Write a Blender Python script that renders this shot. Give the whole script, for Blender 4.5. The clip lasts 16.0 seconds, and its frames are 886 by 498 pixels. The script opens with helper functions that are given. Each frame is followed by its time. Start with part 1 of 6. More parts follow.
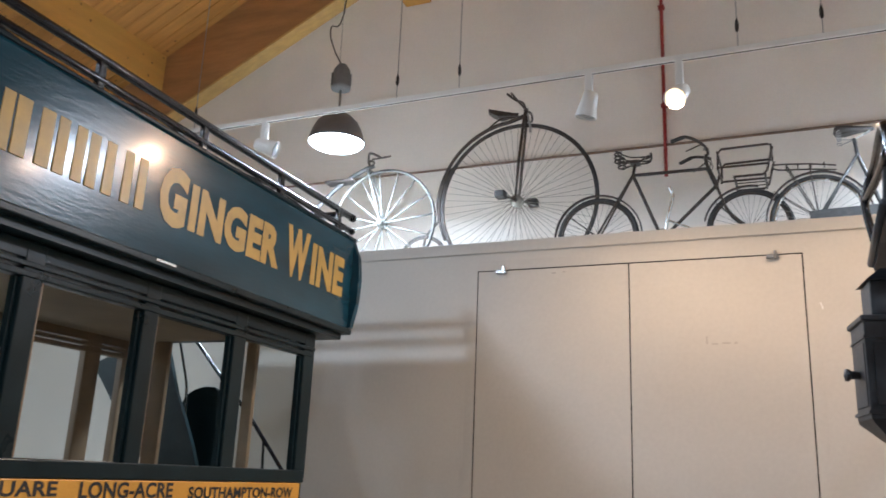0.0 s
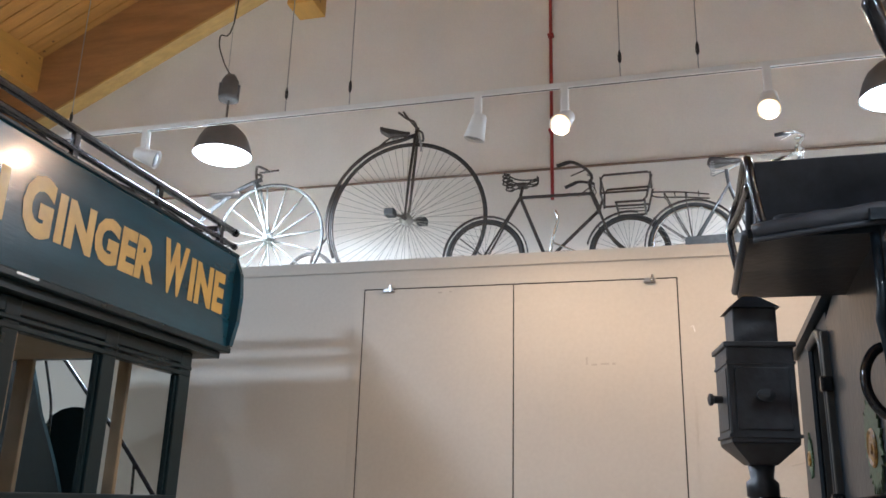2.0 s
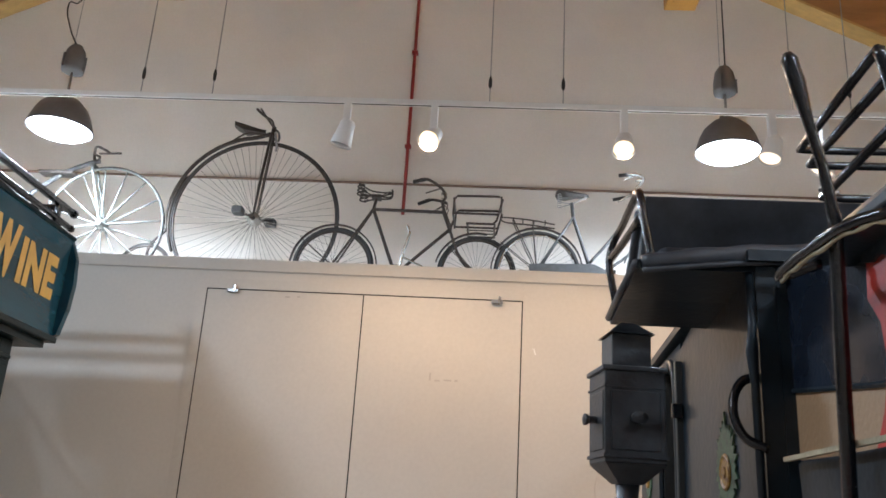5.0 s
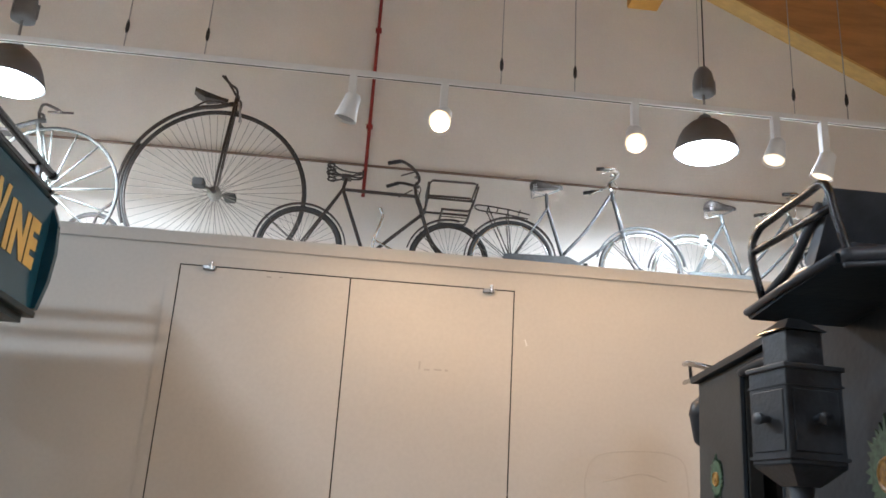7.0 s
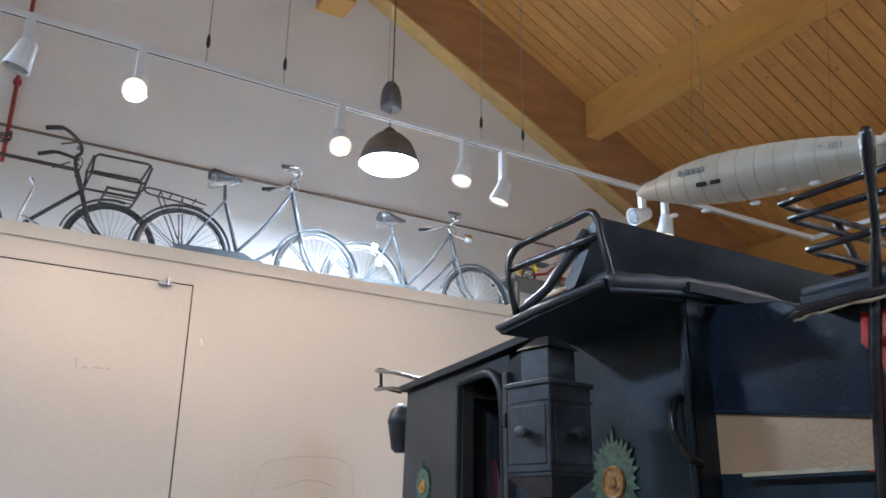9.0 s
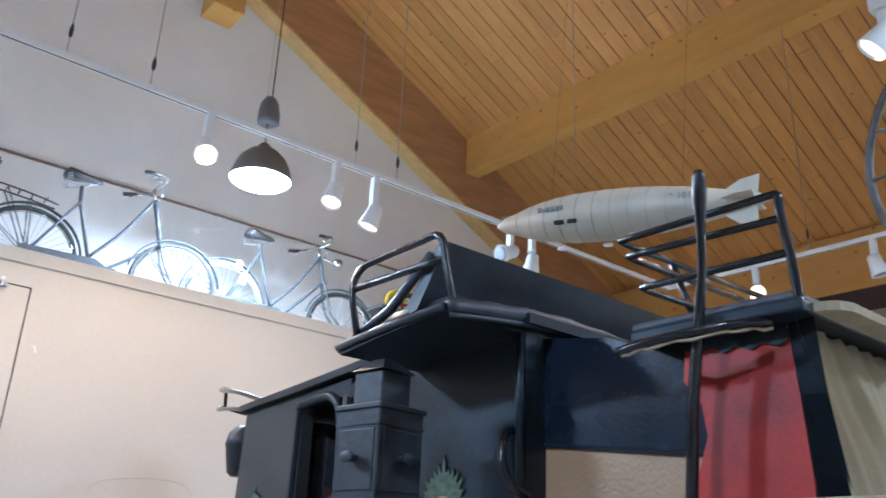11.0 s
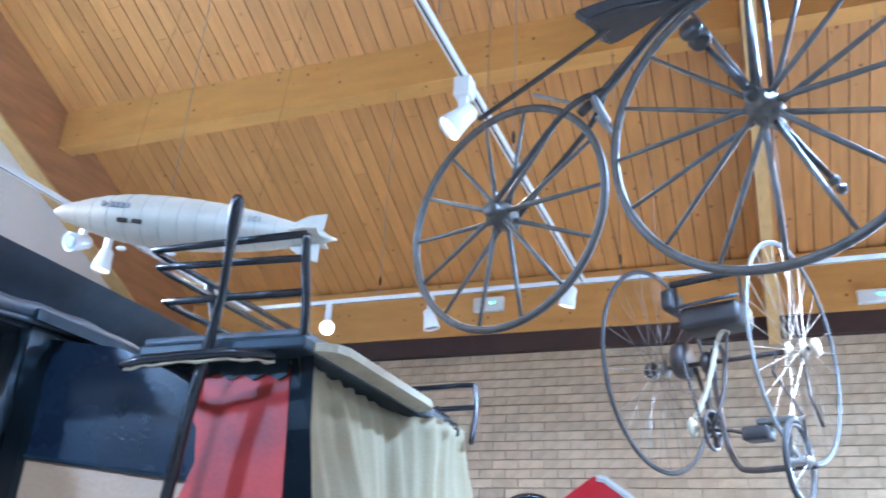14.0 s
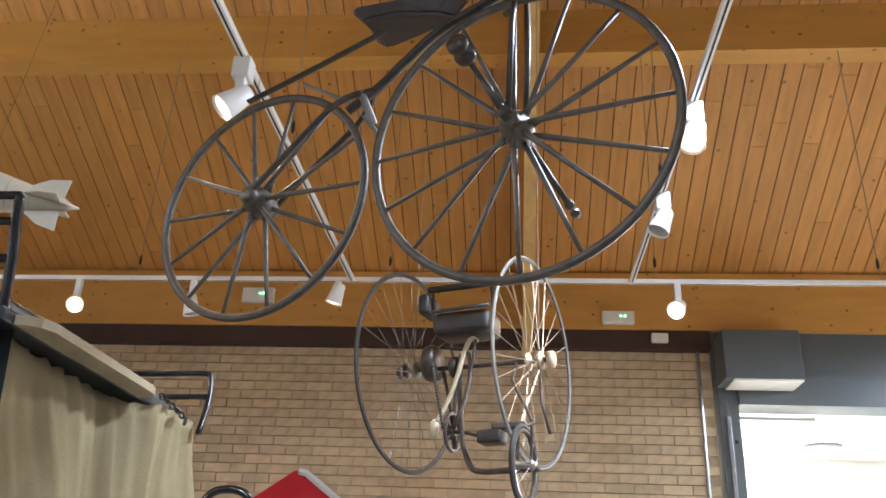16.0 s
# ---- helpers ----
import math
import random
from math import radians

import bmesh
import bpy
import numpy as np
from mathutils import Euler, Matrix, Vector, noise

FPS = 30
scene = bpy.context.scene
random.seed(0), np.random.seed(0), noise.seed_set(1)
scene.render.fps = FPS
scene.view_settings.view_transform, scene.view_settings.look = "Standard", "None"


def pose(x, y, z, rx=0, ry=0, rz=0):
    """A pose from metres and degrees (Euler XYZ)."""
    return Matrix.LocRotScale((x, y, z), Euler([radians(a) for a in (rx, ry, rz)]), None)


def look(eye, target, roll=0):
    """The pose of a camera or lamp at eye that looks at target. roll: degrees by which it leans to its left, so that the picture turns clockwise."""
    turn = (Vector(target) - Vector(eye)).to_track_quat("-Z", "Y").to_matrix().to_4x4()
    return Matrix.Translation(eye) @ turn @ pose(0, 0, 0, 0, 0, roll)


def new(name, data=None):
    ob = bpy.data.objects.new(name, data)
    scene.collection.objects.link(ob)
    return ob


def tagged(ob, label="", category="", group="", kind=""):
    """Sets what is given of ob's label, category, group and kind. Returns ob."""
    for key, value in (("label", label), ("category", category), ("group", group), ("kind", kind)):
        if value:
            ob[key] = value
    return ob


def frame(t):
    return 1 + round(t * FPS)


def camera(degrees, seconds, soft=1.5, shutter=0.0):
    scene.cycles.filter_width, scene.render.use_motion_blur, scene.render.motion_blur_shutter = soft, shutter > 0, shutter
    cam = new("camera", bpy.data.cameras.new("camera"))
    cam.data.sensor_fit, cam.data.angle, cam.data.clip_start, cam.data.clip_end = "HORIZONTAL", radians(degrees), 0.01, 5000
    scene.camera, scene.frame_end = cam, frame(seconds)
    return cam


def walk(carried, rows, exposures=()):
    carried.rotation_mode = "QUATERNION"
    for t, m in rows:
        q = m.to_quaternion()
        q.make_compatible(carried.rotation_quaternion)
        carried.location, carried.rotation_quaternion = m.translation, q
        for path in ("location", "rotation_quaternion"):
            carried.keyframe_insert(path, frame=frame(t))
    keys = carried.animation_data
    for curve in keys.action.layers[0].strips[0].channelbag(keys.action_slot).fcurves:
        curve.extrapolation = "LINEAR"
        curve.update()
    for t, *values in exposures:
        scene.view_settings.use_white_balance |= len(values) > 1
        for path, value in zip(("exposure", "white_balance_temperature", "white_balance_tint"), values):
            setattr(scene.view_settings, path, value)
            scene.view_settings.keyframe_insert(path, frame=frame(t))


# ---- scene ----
cam = camera(56.3, 16.0, soft=1.6, shutter=0.3)
PATH = [
    (0, (1.873, -0.252, 1.35), (1.095, 1.517, 1.865), 2.4),
    (0.5, (1.885, -0.235, 1.349), (1.216, 1.572, 1.886), 2.1),
    (1, (1.895, -0.219, 1.351), (1.282, 1.606, 1.894), 1.8),
    (1.5, (1.905, -0.21, 1.367), (1.354, 1.631, 1.92), 1.6),
    (2, (1.896, -0.216, 1.37), (1.365, 1.628, 1.933), 1.6),
    (2.5, (1.899, -0.2, 1.367), (1.443, 1.656, 1.957), 1.4),
    (3, (1.905, -0.2, 1.367), (1.649, 1.685, 1.985), 2.0),
    (3.5, (1.916, -0.202, 1.364), (1.816, 1.689, 2.008), 4.2),
    (4, (1.903, -0.235, 1.367), (1.839, 1.656, 2.015), 3.9),
    (4.5, (1.832, -0.209, 1.355), (1.712, 1.683, 1.991), 4.1),
    (4.7, (1.8, -0.215, 1.354), (1.662, 1.679, 1.979), 3.5),
    (6.8, (1.088, -0.119, 1.345), (1.213, 1.789, 1.935), 3.6),
    (7, (1.049, -0.023, 1.349), (1.195, 1.879, 1.949), 3.6),
    (7.5, (0.93, 0.122, 1.365), (1.176, 2.012, 1.97), 2.4),
    (8, (0.84, 0.183, 1.338), (1.433, 1.991, 1.956), 0.6),
    (8.5, (0.768, 0.242, 1.366), (1.632, 1.932, 1.998), -0.5),
    (8.7, (0.741, 0.224, 1.384), (1.661, 1.884, 2.014), -0.0),
    (10.8, (0.849, 0.228, 1.382), (1.989, 1.714, 2.084), 2.7),
    (11, (0.86, 0.225, 1.374), (2.051, 1.666, 2.084), 2.4),
    (11.5, (0.883, 0.204, 1.382), (2.193, 1.532, 2.101), 2.1),
    (12, (0.899, 0.185, 1.393), (2.306, 1.405, 2.122), 2.7),
    (12.5, (0.909, 0.171, 1.396), (2.375, 1.313, 2.135), 3.7),
    (13, (0.921, 0.16, 1.397), (2.439, 1.225, 2.147), 4.1),
    (13.5, (0.941, 0.145, 1.396), (2.528, 1.091, 2.162), 4.2),
    (14, (0.97, 0.112, 1.396), (2.675, 0.793, 2.188), 3.1),
    (14.5, (0.988, 0.073, 1.404), (2.761, 0.539, 2.204), 2.4),
    (15, (0.981, 0.054, 1.409), (2.784, 0.384, 2.209), 2.9),
    (15.5, (0.987, 0.029, 1.403), (2.804, 0.279, 2.225), 2.7),
    (16, (1.004, 0.022, 1.397), (2.824, 0.202, 2.206), 2.5),
]
walk(
    cam,
    [(t, look(eye, target, roll)) for t, eye, target, roll in PATH],
    exposures=[(0, 0.28, 5850, 10), (4.5, 0.30, 5950, 10), (7, 0.22, 6100, 10), (8.5, 0.28, 5500, 9), (11, 0.70, 4950, 7), (12.5, 1.12, 4900, 6), (13.5, 1.36, 4700, 6), (14, 1.60, 4300, 7), (14.5, 1.60, 4250, 7), (15, 1.25, 4950, 8), (15.5, 0.88, 6000, 10), (16, 0.68, 6100, 11)],
)

# ---- light ----
RIDGE_X, RIDGE_Z, SLOPE = 0.77, 9.20, 0.49
EAST, WEST, NORTH, SOUTH = 9.61, -8.07, 7.24, -7.3


def roof_z(x):
    return RIDGE_Z - SLOPE * abs(x - RIDGE_X)


world = bpy.data.worlds.new("world")
scene.world = world
world.use_nodes = True
world.node_tree.nodes["Background"].inputs[0].default_value = (0.75, 0.85, 1.0, 1)
world.node_tree.nodes["Background"].inputs[1].default_value = 0.1

WARM, COOL = (1.0, 0.66, 0.40), (0.80, 0.90, 1.0)
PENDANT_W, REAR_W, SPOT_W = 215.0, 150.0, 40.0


def lamp(kind, name, place, power, colour, target=None, size=0.1, angle=100, blend=0.6):
    data = bpy.data.lights.new(name, kind)
    data.energy, data.color = power, colour
    if kind == "SPOT":
        data.spot_size, data.spot_blend, data.shadow_soft_size = radians(angle), blend, size
    elif kind == "POINT":
        data.shadow_soft_size = size
    else:
        data.shape, data.size = "DISK", size
    ob = new(name, data)
    ob.matrix_world = look(place, target) if target else Matrix.Translation(place)
    return ob


# ---- materials ----
def material(name, base, rough=0.6, metal=0.0, vary=0.15, scale=6.0, bump=0.15, fine=90.0, coat=0.0, stretch=(1, 1, 1), second=None, island=0.0, random_object=0.0, spec=0.5):
    m = bpy.data.materials.new(name)
    m.use_nodes = True
    t = m.node_tree
    n, link = t.nodes, t.links.new
    b = n["Principled BSDF"]
    co = n.new("ShaderNodeTexCoord")
    mp = n.new("ShaderNodeMapping")
    mp.inputs["Scale"].default_value = stretch
    link(co.outputs["Object"], mp.inputs["Vector"])
    big, small = n.new("ShaderNodeTexNoise"), n.new("ShaderNodeTexNoise")
    big.inputs["Scale"].default_value, big.inputs["Detail"].default_value = scale, 5
    small.inputs["Scale"].default_value, small.inputs["Detail"].default_value = fine, 3
    for k in (big, small):
        link(mp.outputs[0], k.inputs["Vector"])
    ramp = n.new("ShaderNodeValToRGB")
    lo = second or tuple(c * (1 - vary) for c in base)
    hi = tuple(min(1, c * (1 + vary * 0.6)) for c in base)
    ramp.color_ramp.elements[0].color, ramp.color_ramp.elements[1].color = (*lo, 1), (*hi, 1)
    ramp.color_ramp.elements[0].position, ramp.color_ramp.elements[1].position = 0.3, 0.7
    link(big.outputs["Fac"], ramp.inputs["Fac"])
    mix = n.new("ShaderNodeMix")
    mix.data_type, mix.blend_type = "RGBA", "MULTIPLY"
    mix.inputs[0].default_value = 0.5 * vary + 0.08
    link(ramp.outputs[0], mix.inputs[6])
    link(small.outputs["Fac"], mix.inputs[7])
    out = mix.outputs[2]
    if island or random_object:
        src = n.new("ShaderNodeNewGeometry").outputs["Random Per Island"] if island else n.new("ShaderNodeObjectInfo").outputs["Random"]
        rng = n.new("ShaderNodeMapRange")
        amount = island or random_object
        rng.inputs["To Min"].default_value, rng.inputs["To Max"].default_value = 1 - amount, 1 + amount * 0.6
        link(src, rng.inputs["Value"])
        hsv = n.new("ShaderNodeHueSaturation")
        link(rng.outputs[0], hsv.inputs["Value"])
        link(out, hsv.inputs["Color"])
        out = hsv.outputs[0]
    link(out, b.inputs["Base Color"])
    rr = n.new("ShaderNodeMapRange")
    rr.inputs["To Min"].default_value, rr.inputs["To Max"].default_value = max(0.03, rough - 0.12), min(1, rough + 0.12)
    link(big.outputs["Fac"], rr.inputs["Value"])
    link(rr.outputs[0], b.inputs["Roughness"])
    b.inputs["Metallic"].default_value = metal
    b.inputs["Coat Weight"].default_value = coat
    b.inputs["Coat Roughness"].default_value = 0.12
    b.inputs["Specular IOR Level"].default_value = spec
    if bump:
        bp = n.new("ShaderNodeBump")
        bp.inputs["Strength"].default_value, bp.inputs["Distance"].default_value = bump, 0.01
        link(small.outputs["Fac"], bp.inputs["Height"])
        link(bp.outputs[0], b.inputs["Normal"])
    return m


def glow(name, colour, strength):
    m = bpy.data.materials.new(name)
    m.use_nodes = True
    b = m.node_tree.nodes["Principled BSDF"]
    b.inputs["Base Color"].default_value = (0.8, 0.8, 0.8, 1)
    b.inputs["Emission Color"].default_value = (*colour, 1)
    b.inputs["Emission Strength"].default_value = strength
    return m


def knots(m, scale, size):
    """Small scattered dark knots in a timber."""
    t = m.node_tree
    n, link = t.nodes, t.links.new
    b = n["Principled BSDF"]
    base = b.inputs["Base Color"].links[0].from_socket
    co = n.new("ShaderNodeTexCoord")
    vor = n.new("ShaderNodeTexVoronoi")
    vor.inputs["Scale"].default_value = scale
    link(co.outputs["Object"], vor.inputs["Vector"])
    rng = n.new("ShaderNodeMapRange")
    rng.inputs["From Min"].default_value, rng.inputs["From Max"].default_value = size * 0.5, size
    rng.inputs["To Min"].default_value, rng.inputs["To Max"].default_value = 0.75, 0.0
    link(vor.outputs["Distance"], rng.inputs["Value"])
    mix = n.new("ShaderNodeMix")
    mix.data_type = "RGBA"
    link(rng.outputs[0], mix.inputs[0])
    link(base, mix.inputs[6])
    mix.inputs[7].default_value = (0.10, 0.045, 0.018, 1)
    link(mix.outputs[2], b.inputs["Base Color"])
    return m


PLASTER = material("plaster", (0.80, 0.755, 0.70), 0.85, vary=0.06, scale=1.2, bump=0.12, fine=60)
BOX_PAINT = material("panel_paint", (0.60, 0.572, 0.515), 0.55, vary=0.07, scale=0.9, bump=0.05, fine=40)
DARK_GAP = material("dark_gap", (0.03, 0.028, 0.025), 0.9)
FAINT = material("faint_darker_line", (0.55, 0.52, 0.465), 0.7, vary=0.05)
# Scuff marks, and the shade line painted under the ledge strip.
SCUFF_AND_SHADE = material("scuff", (0.50, 0.47, 0.42), 0.8)
PINE = knots(material("pine_board", (0.60, 0.290, 0.070), 0.5, vary=0.15, scale=1.6, bump=0.08, fine=14, stretch=(1, 10, 2), island=0.10), 5.5, 0.12)
GLULAM = knots(material("glulam_timber", (0.62, 0.33, 0.075), 0.5, vary=0.10, scale=1.6, bump=0.06, fine=14, stretch=(6, 1, 6)), 7.0, 0.15)
GLULAM_X = material("glulam_rafter", (0.44, 0.22, 0.085), 0.5, vary=0.22, scale=2.0, bump=0.15, fine=25, stretch=(1, 6, 6))
# Paler timber tone paints the light on the rafter undersides.
LIT_UNDERSIDE = material("lit_rafter_underside", (0.62, 0.40, 0.14), 0.55, vary=0.15, scale=3, stretch=(1, 6, 6))
GROOVE = material("groove", (0.11, 0.045, 0.014), 0.85)
BRICK = material("buff_brick", (0.58, 0.45, 0.29), 0.85, vary=0.16, scale=9, bump=0.5, fine=70, random_object=0.13)
BRICK_FAR = material("buff_brick_rest", (0.58, 0.45, 0.29), 0.85, vary=0.16, scale=9, bump=0.5, fine=70, island=0.2)
MORTAR = material("mortar", (0.46, 0.36, 0.235), 0.95, vary=0.15, scale=20)
DARK_BEAM = material("dark_beam", (0.055, 0.028, 0.022), 0.6, vary=0.2)
FLOOR = material("floor_screed", (0.38, 0.34, 0.29), 0.5, vary=0.2, scale=1.5)
WHITE = material("white_enamel", (0.80, 0.80, 0.78), 0.35, vary=0.04, bump=0.0)
SHADE_GREY = material("lamp_shade_grey", (0.17, 0.17, 0.175), 0.45, vary=0.12, scale=10, bump=0.03)
GREY = material("grey_enamel", (0.26, 0.27, 0.28), 0.4, vary=0.08, bump=0.02)
STEEL = material("dull_steel", (0.42, 0.42, 0.42), 0.35, metal=0.9, vary=0.2, scale=15, bump=0.05)
CHROME = material("worn_chrome", (0.62, 0.62, 0.60), 0.25, metal=1.0, vary=0.2, scale=20, bump=0.03)
RED_PIPE = material("red_pipe", (0.30, 0.028, 0.026), 0.4, vary=0.1)
BROWN_PIPE = material("brown_conduit", (0.20, 0.13, 0.09), 0.5, vary=0.1)
BUS_GREEN = material("dark_teal_gloss", (0.008, 0.052, 0.080), 0.22, vary=0.3, scale=4, bump=0.10, fine=55, coat=0.35, stretch=(1, 0.25, 1.4), spec=0.25)
BUS_BLACK = material("black_green_paint", (0.006, 0.016, 0.019), 0.32, vary=0.3, scale=5, bump=0.06, coat=0.06, spec=0.2)
GOLD = material("gold_leaf_paint", (0.50, 0.32, 0.07), 0.4, vary=0.15, scale=12, bump=0.05)
YELLOW = material("orange_board", (0.62, 0.30, 0.035), 0.45, vary=0.1)
LETTER_BLACK = material("black_lettering", (0.015, 0.013, 0.012), 0.5)
CREAM_WOOD = material("varnished_frame", (0.24, 0.16, 0.09), 0.4, vary=0.2, scale=8)
TAN_LINING = material("tan_lining", (0.40, 0.30, 0.20), 0.7, vary=0.15, scale=5)
COACH_BLACK = material("coach_black", (0.019, 0.029, 0.039), 0.36, vary=0.5, scale=4, bump=0.10, fine=45, coat=0.18, spec=0.2)
COACH_GREY = material("coach_grey", (0.060, 0.060, 0.057), 0.5, vary=0.3, scale=5, bump=0.08, spec=0.2, coat=0.06)
COACH_NAVY = material("coach_navy", (0.015, 0.022, 0.038), 0.28, vary=0.5, scale=3.5, bump=0.08, coat=0.3, spec=0.2)
LAMP_BLACK = material("lamp_japanned_black", (0.040, 0.044, 0.050), 0.42, vary=0.45, scale=14, bump=0.12, fine=80, spec=0.35, coat=0.06)
IRON = material("black_iron", (0.012, 0.013, 0.016), 0.22, vary=0.4, scale=25, bump=0.25, fine=70, coat=0.3, spec=0.4)
LEATHER = material("black_leather", (0.058, 0.066, 0.080), 0.48, vary=0.4, scale=9, bump=0.12, fine=60, spec=0.45, coat=0.06)
RED_PAINT = material("red_panel", (0.44, 0.020, 0.005), 0.5, vary=0.4, scale=5, bump=0.08, second=(0.20, 0.012, 0.010))
MAROON = material("maroon_cloth", (0.05, 0.008, 0.010), 0.8, vary=0.2)
CANVAS = material("canvas", (0.54, 0.46, 0.28), 0.9, vary=0.2, scale=3.0, bump=0.10, fine=160)
BEIGE_BOARD = material("weathered_board", (0.40, 0.34, 0.22), 0.7, vary=0.3, scale=7, bump=0.25)
CREAM = material("cream_board", (0.60, 0.47, 0.33), 0.6, vary=0.12)
TAN_PANEL = material("tan_panel", (0.42, 0.27, 0.15), 0.5, vary=0.2, scale=4)
STAR_GREEN = material("star_green", (0.075, 0.15, 0.085), 0.5, vary=0.6, scale=60)
BADGE_GOLD = material("badge_gold", (0.42, 0.24, 0.04), 0.45, vary=0.8, scale=70, second=(0.16, 0.05, 0.01))
SILVER = material("silver_fabric", (0.54, 0.50, 0.40), 0.48, metal=0.1, vary=0.12, scale=6, bump=0.05)
SILVER_DARK = material("silver_seam", (0.34, 0.33, 0.29), 0.5, metal=0.3, vary=0.1)
BIKE_BLACK = material("worn_black_enamel", (0.030, 0.027, 0.026), 0.4, vary=0.5, scale=30, bump=0.1, second=(0.08, 0.055, 0.04), spec=0.25)
BIKE_GREY = material("worn_grey_enamel", (0.075, 0.075, 0.075), 0.4, vary=0.3, scale=30)
BIKE_SILVER = material("silvered_enamel", (0.10, 0.105, 0.105), 0.35, metal=0.3, vary=0.2, scale=25)
RUBBER = material("old_rubber", (0.035, 0.032, 0.030), 0.75, vary=0.3, scale=25)
PALE_RUBBER = material("pale_rubber", (0.22, 0.21, 0.19), 0.7, vary=0.2, scale=20)
SPOKE = material("spoke_wire", (0.26, 0.24, 0.21), 0.4, metal=0.5, vary=0.2)
WHITE_WOOD = material("whitewashed_wood", (0.095, 0.095, 0.085), 0.6, vary=0.2, scale=15)
OLD_WOOD = material("aged_grey_wood", (0.095, 0.083, 0.066), 0.42, vary=0.4, scale=22, bump=0.2, second=(0.055, 0.046, 0.036))
AGED_IRON = material("aged_iron", (0.050, 0.045, 0.038), 0.45, metal=0.2, vary=0.45, scale=25, bump=0.2, fine=70, second=(0.03, 0.024, 0.018))
TAN_SADDLE = material("saddle_leather", (0.045, 0.035, 0.03), 0.5, vary=0.4, scale=18)
TRIKE_SPOKE = material("bare_spoke_wire", (0.50, 0.40, 0.28), 0.4, metal=0.3, vary=0.25, scale=20)
TRIKE_LEATHER = material("dark_brown_leather", (0.026, 0.021, 0.018), 0.5, vary=0.5, scale=12, bump=0.2)
LEVER_WOOD = material("cream_lever_wood", (0.46, 0.40, 0.27), 0.5, vary=0.2, scale=15)
GREY_PANEL = material("grey_steel_panel", (0.11, 0.13, 0.14), 0.5, vary=0.1, scale=2)
CAR_RED = material("car_red", (0.40, 0.012, 0.016), 0.2, vary=0.1, coat=0.8, bump=0)
YELLOW_TOY = material("yellow_paint", (0.65, 0.42, 0.03), 0.45)
GLOW_COOL = glow("lamp_cool", COOL, 26)
GLOW_WARM = glow("lamp_warm", (1.0, 0.66, 0.34), 2.3)
GLOW_SOFT = glow("lamp_soft", (1.0, 0.74, 0.48), 1.6)
GLOW_GREEN = glow("led_green", (0.2, 1.0, 0.45), 6)
GLASS = bpy.data.materials.new("window_glass")
GLASS.use_nodes = True
GB = GLASS.node_tree.nodes["Principled BSDF"]
GB.inputs["Base Color"].default_value = (0.93, 0.97, 0.95, 1)
GB.inputs["Transmission Weight"].default_value = 1.0
GB.inputs["Roughness"].default_value = 0.02
GB.inputs["IOR"].default_value = 1.02


# ---- mesh helpers ----
def part(name, bm, mat, parent=None, label="", smooth=False):
    me = bpy.data.meshes.new(name)
    if smooth:
        for f in bm.faces:
            f.smooth = True
    bm.to_mesh(me)
    bm.free()
    me.materials.append(mat)
    ob = new(name, me)
    if parent is not None:
        ob.parent = parent
    if label:
        ob["label"] = label
    return ob


def thing(name, m, label, category, group="", kind=""):
    ob = new(name)
    ob.empty_display_size = 0.1
    ob.matrix_world = m
    return tagged(ob, label, category, group, kind)


def block(bm, x0, y0, z0, x1, y1, z1, bevel=0.0):
    made = bmesh.ops.create_cube(bm, size=1.0, matrix=Matrix.Translation(((x0 + x1) / 2, (y0 + y1) / 2, (z0 + z1) / 2)) @ Matrix.Diagonal((abs(x1 - x0), abs(y1 - y0), abs(z1 - z0), 1)))
    if bevel:
        edges = list({e for v in made["verts"] for e in v.link_edges})
        bmesh.ops.bevel(bm, geom=edges, offset=bevel, segments=2, affect="EDGES", profile=0.5)
    return bm


def box(*a, **k):
    return block(bmesh.new(), *a, **k)


def sweep(bm, points, radius, sides=8, closed=False, flat=1.0, normal=None):
    """A tube along points; radius may be a list. flat squeezes it along its second axis."""
    pts = [Vector(p) for p in points]
    count = len(pts)
    rad = radius if isinstance(radius, (list, tuple)) else [radius] * count
    rings = []
    ref = Vector(normal) if normal else None
    for i, p in enumerate(pts):
        a = pts[(i - 1) % count] if closed or i else p
        b = pts[(i + 1) % count] if closed or i < count - 1 else p
        d = (b - a).normalized()
        if ref is None:
            ref = Vector((0, 0, 1)) if abs(d.z) < 0.9 else Vector((1, 0, 0))
        u = d.cross(ref)
        if u.length < 1e-4:
            u = d.orthogonal()
        u.normalize()
        v = u.cross(d).normalized()
        if normal is None:
            ref = v
        ring = []
        for k in range(sides):
            ang = 2 * math.pi * k / sides
            ring.append(bm.verts.new(p + u * math.cos(ang) * rad[i] + v * math.sin(ang) * rad[i] * flat))
        rings.append(ring)
    span = count if closed else count - 1
    for i in range(span):
        r, s = rings[i], rings[(i + 1) % count]
        for k in range(sides):
            bm.faces.new((r[k], r[(k + 1) % sides], s[(k + 1) % sides], s[k]))
    if not closed:
        bm.faces.new(rings[0][::-1])
        bm.faces.new(rings[-1])
    return bm


def tube(points, radius, **k):
    bm = sweep(bmesh.new(), points, radius, **k)
    bmesh.ops.recalc_face_normals(bm, faces=bm.faces)
    return bm


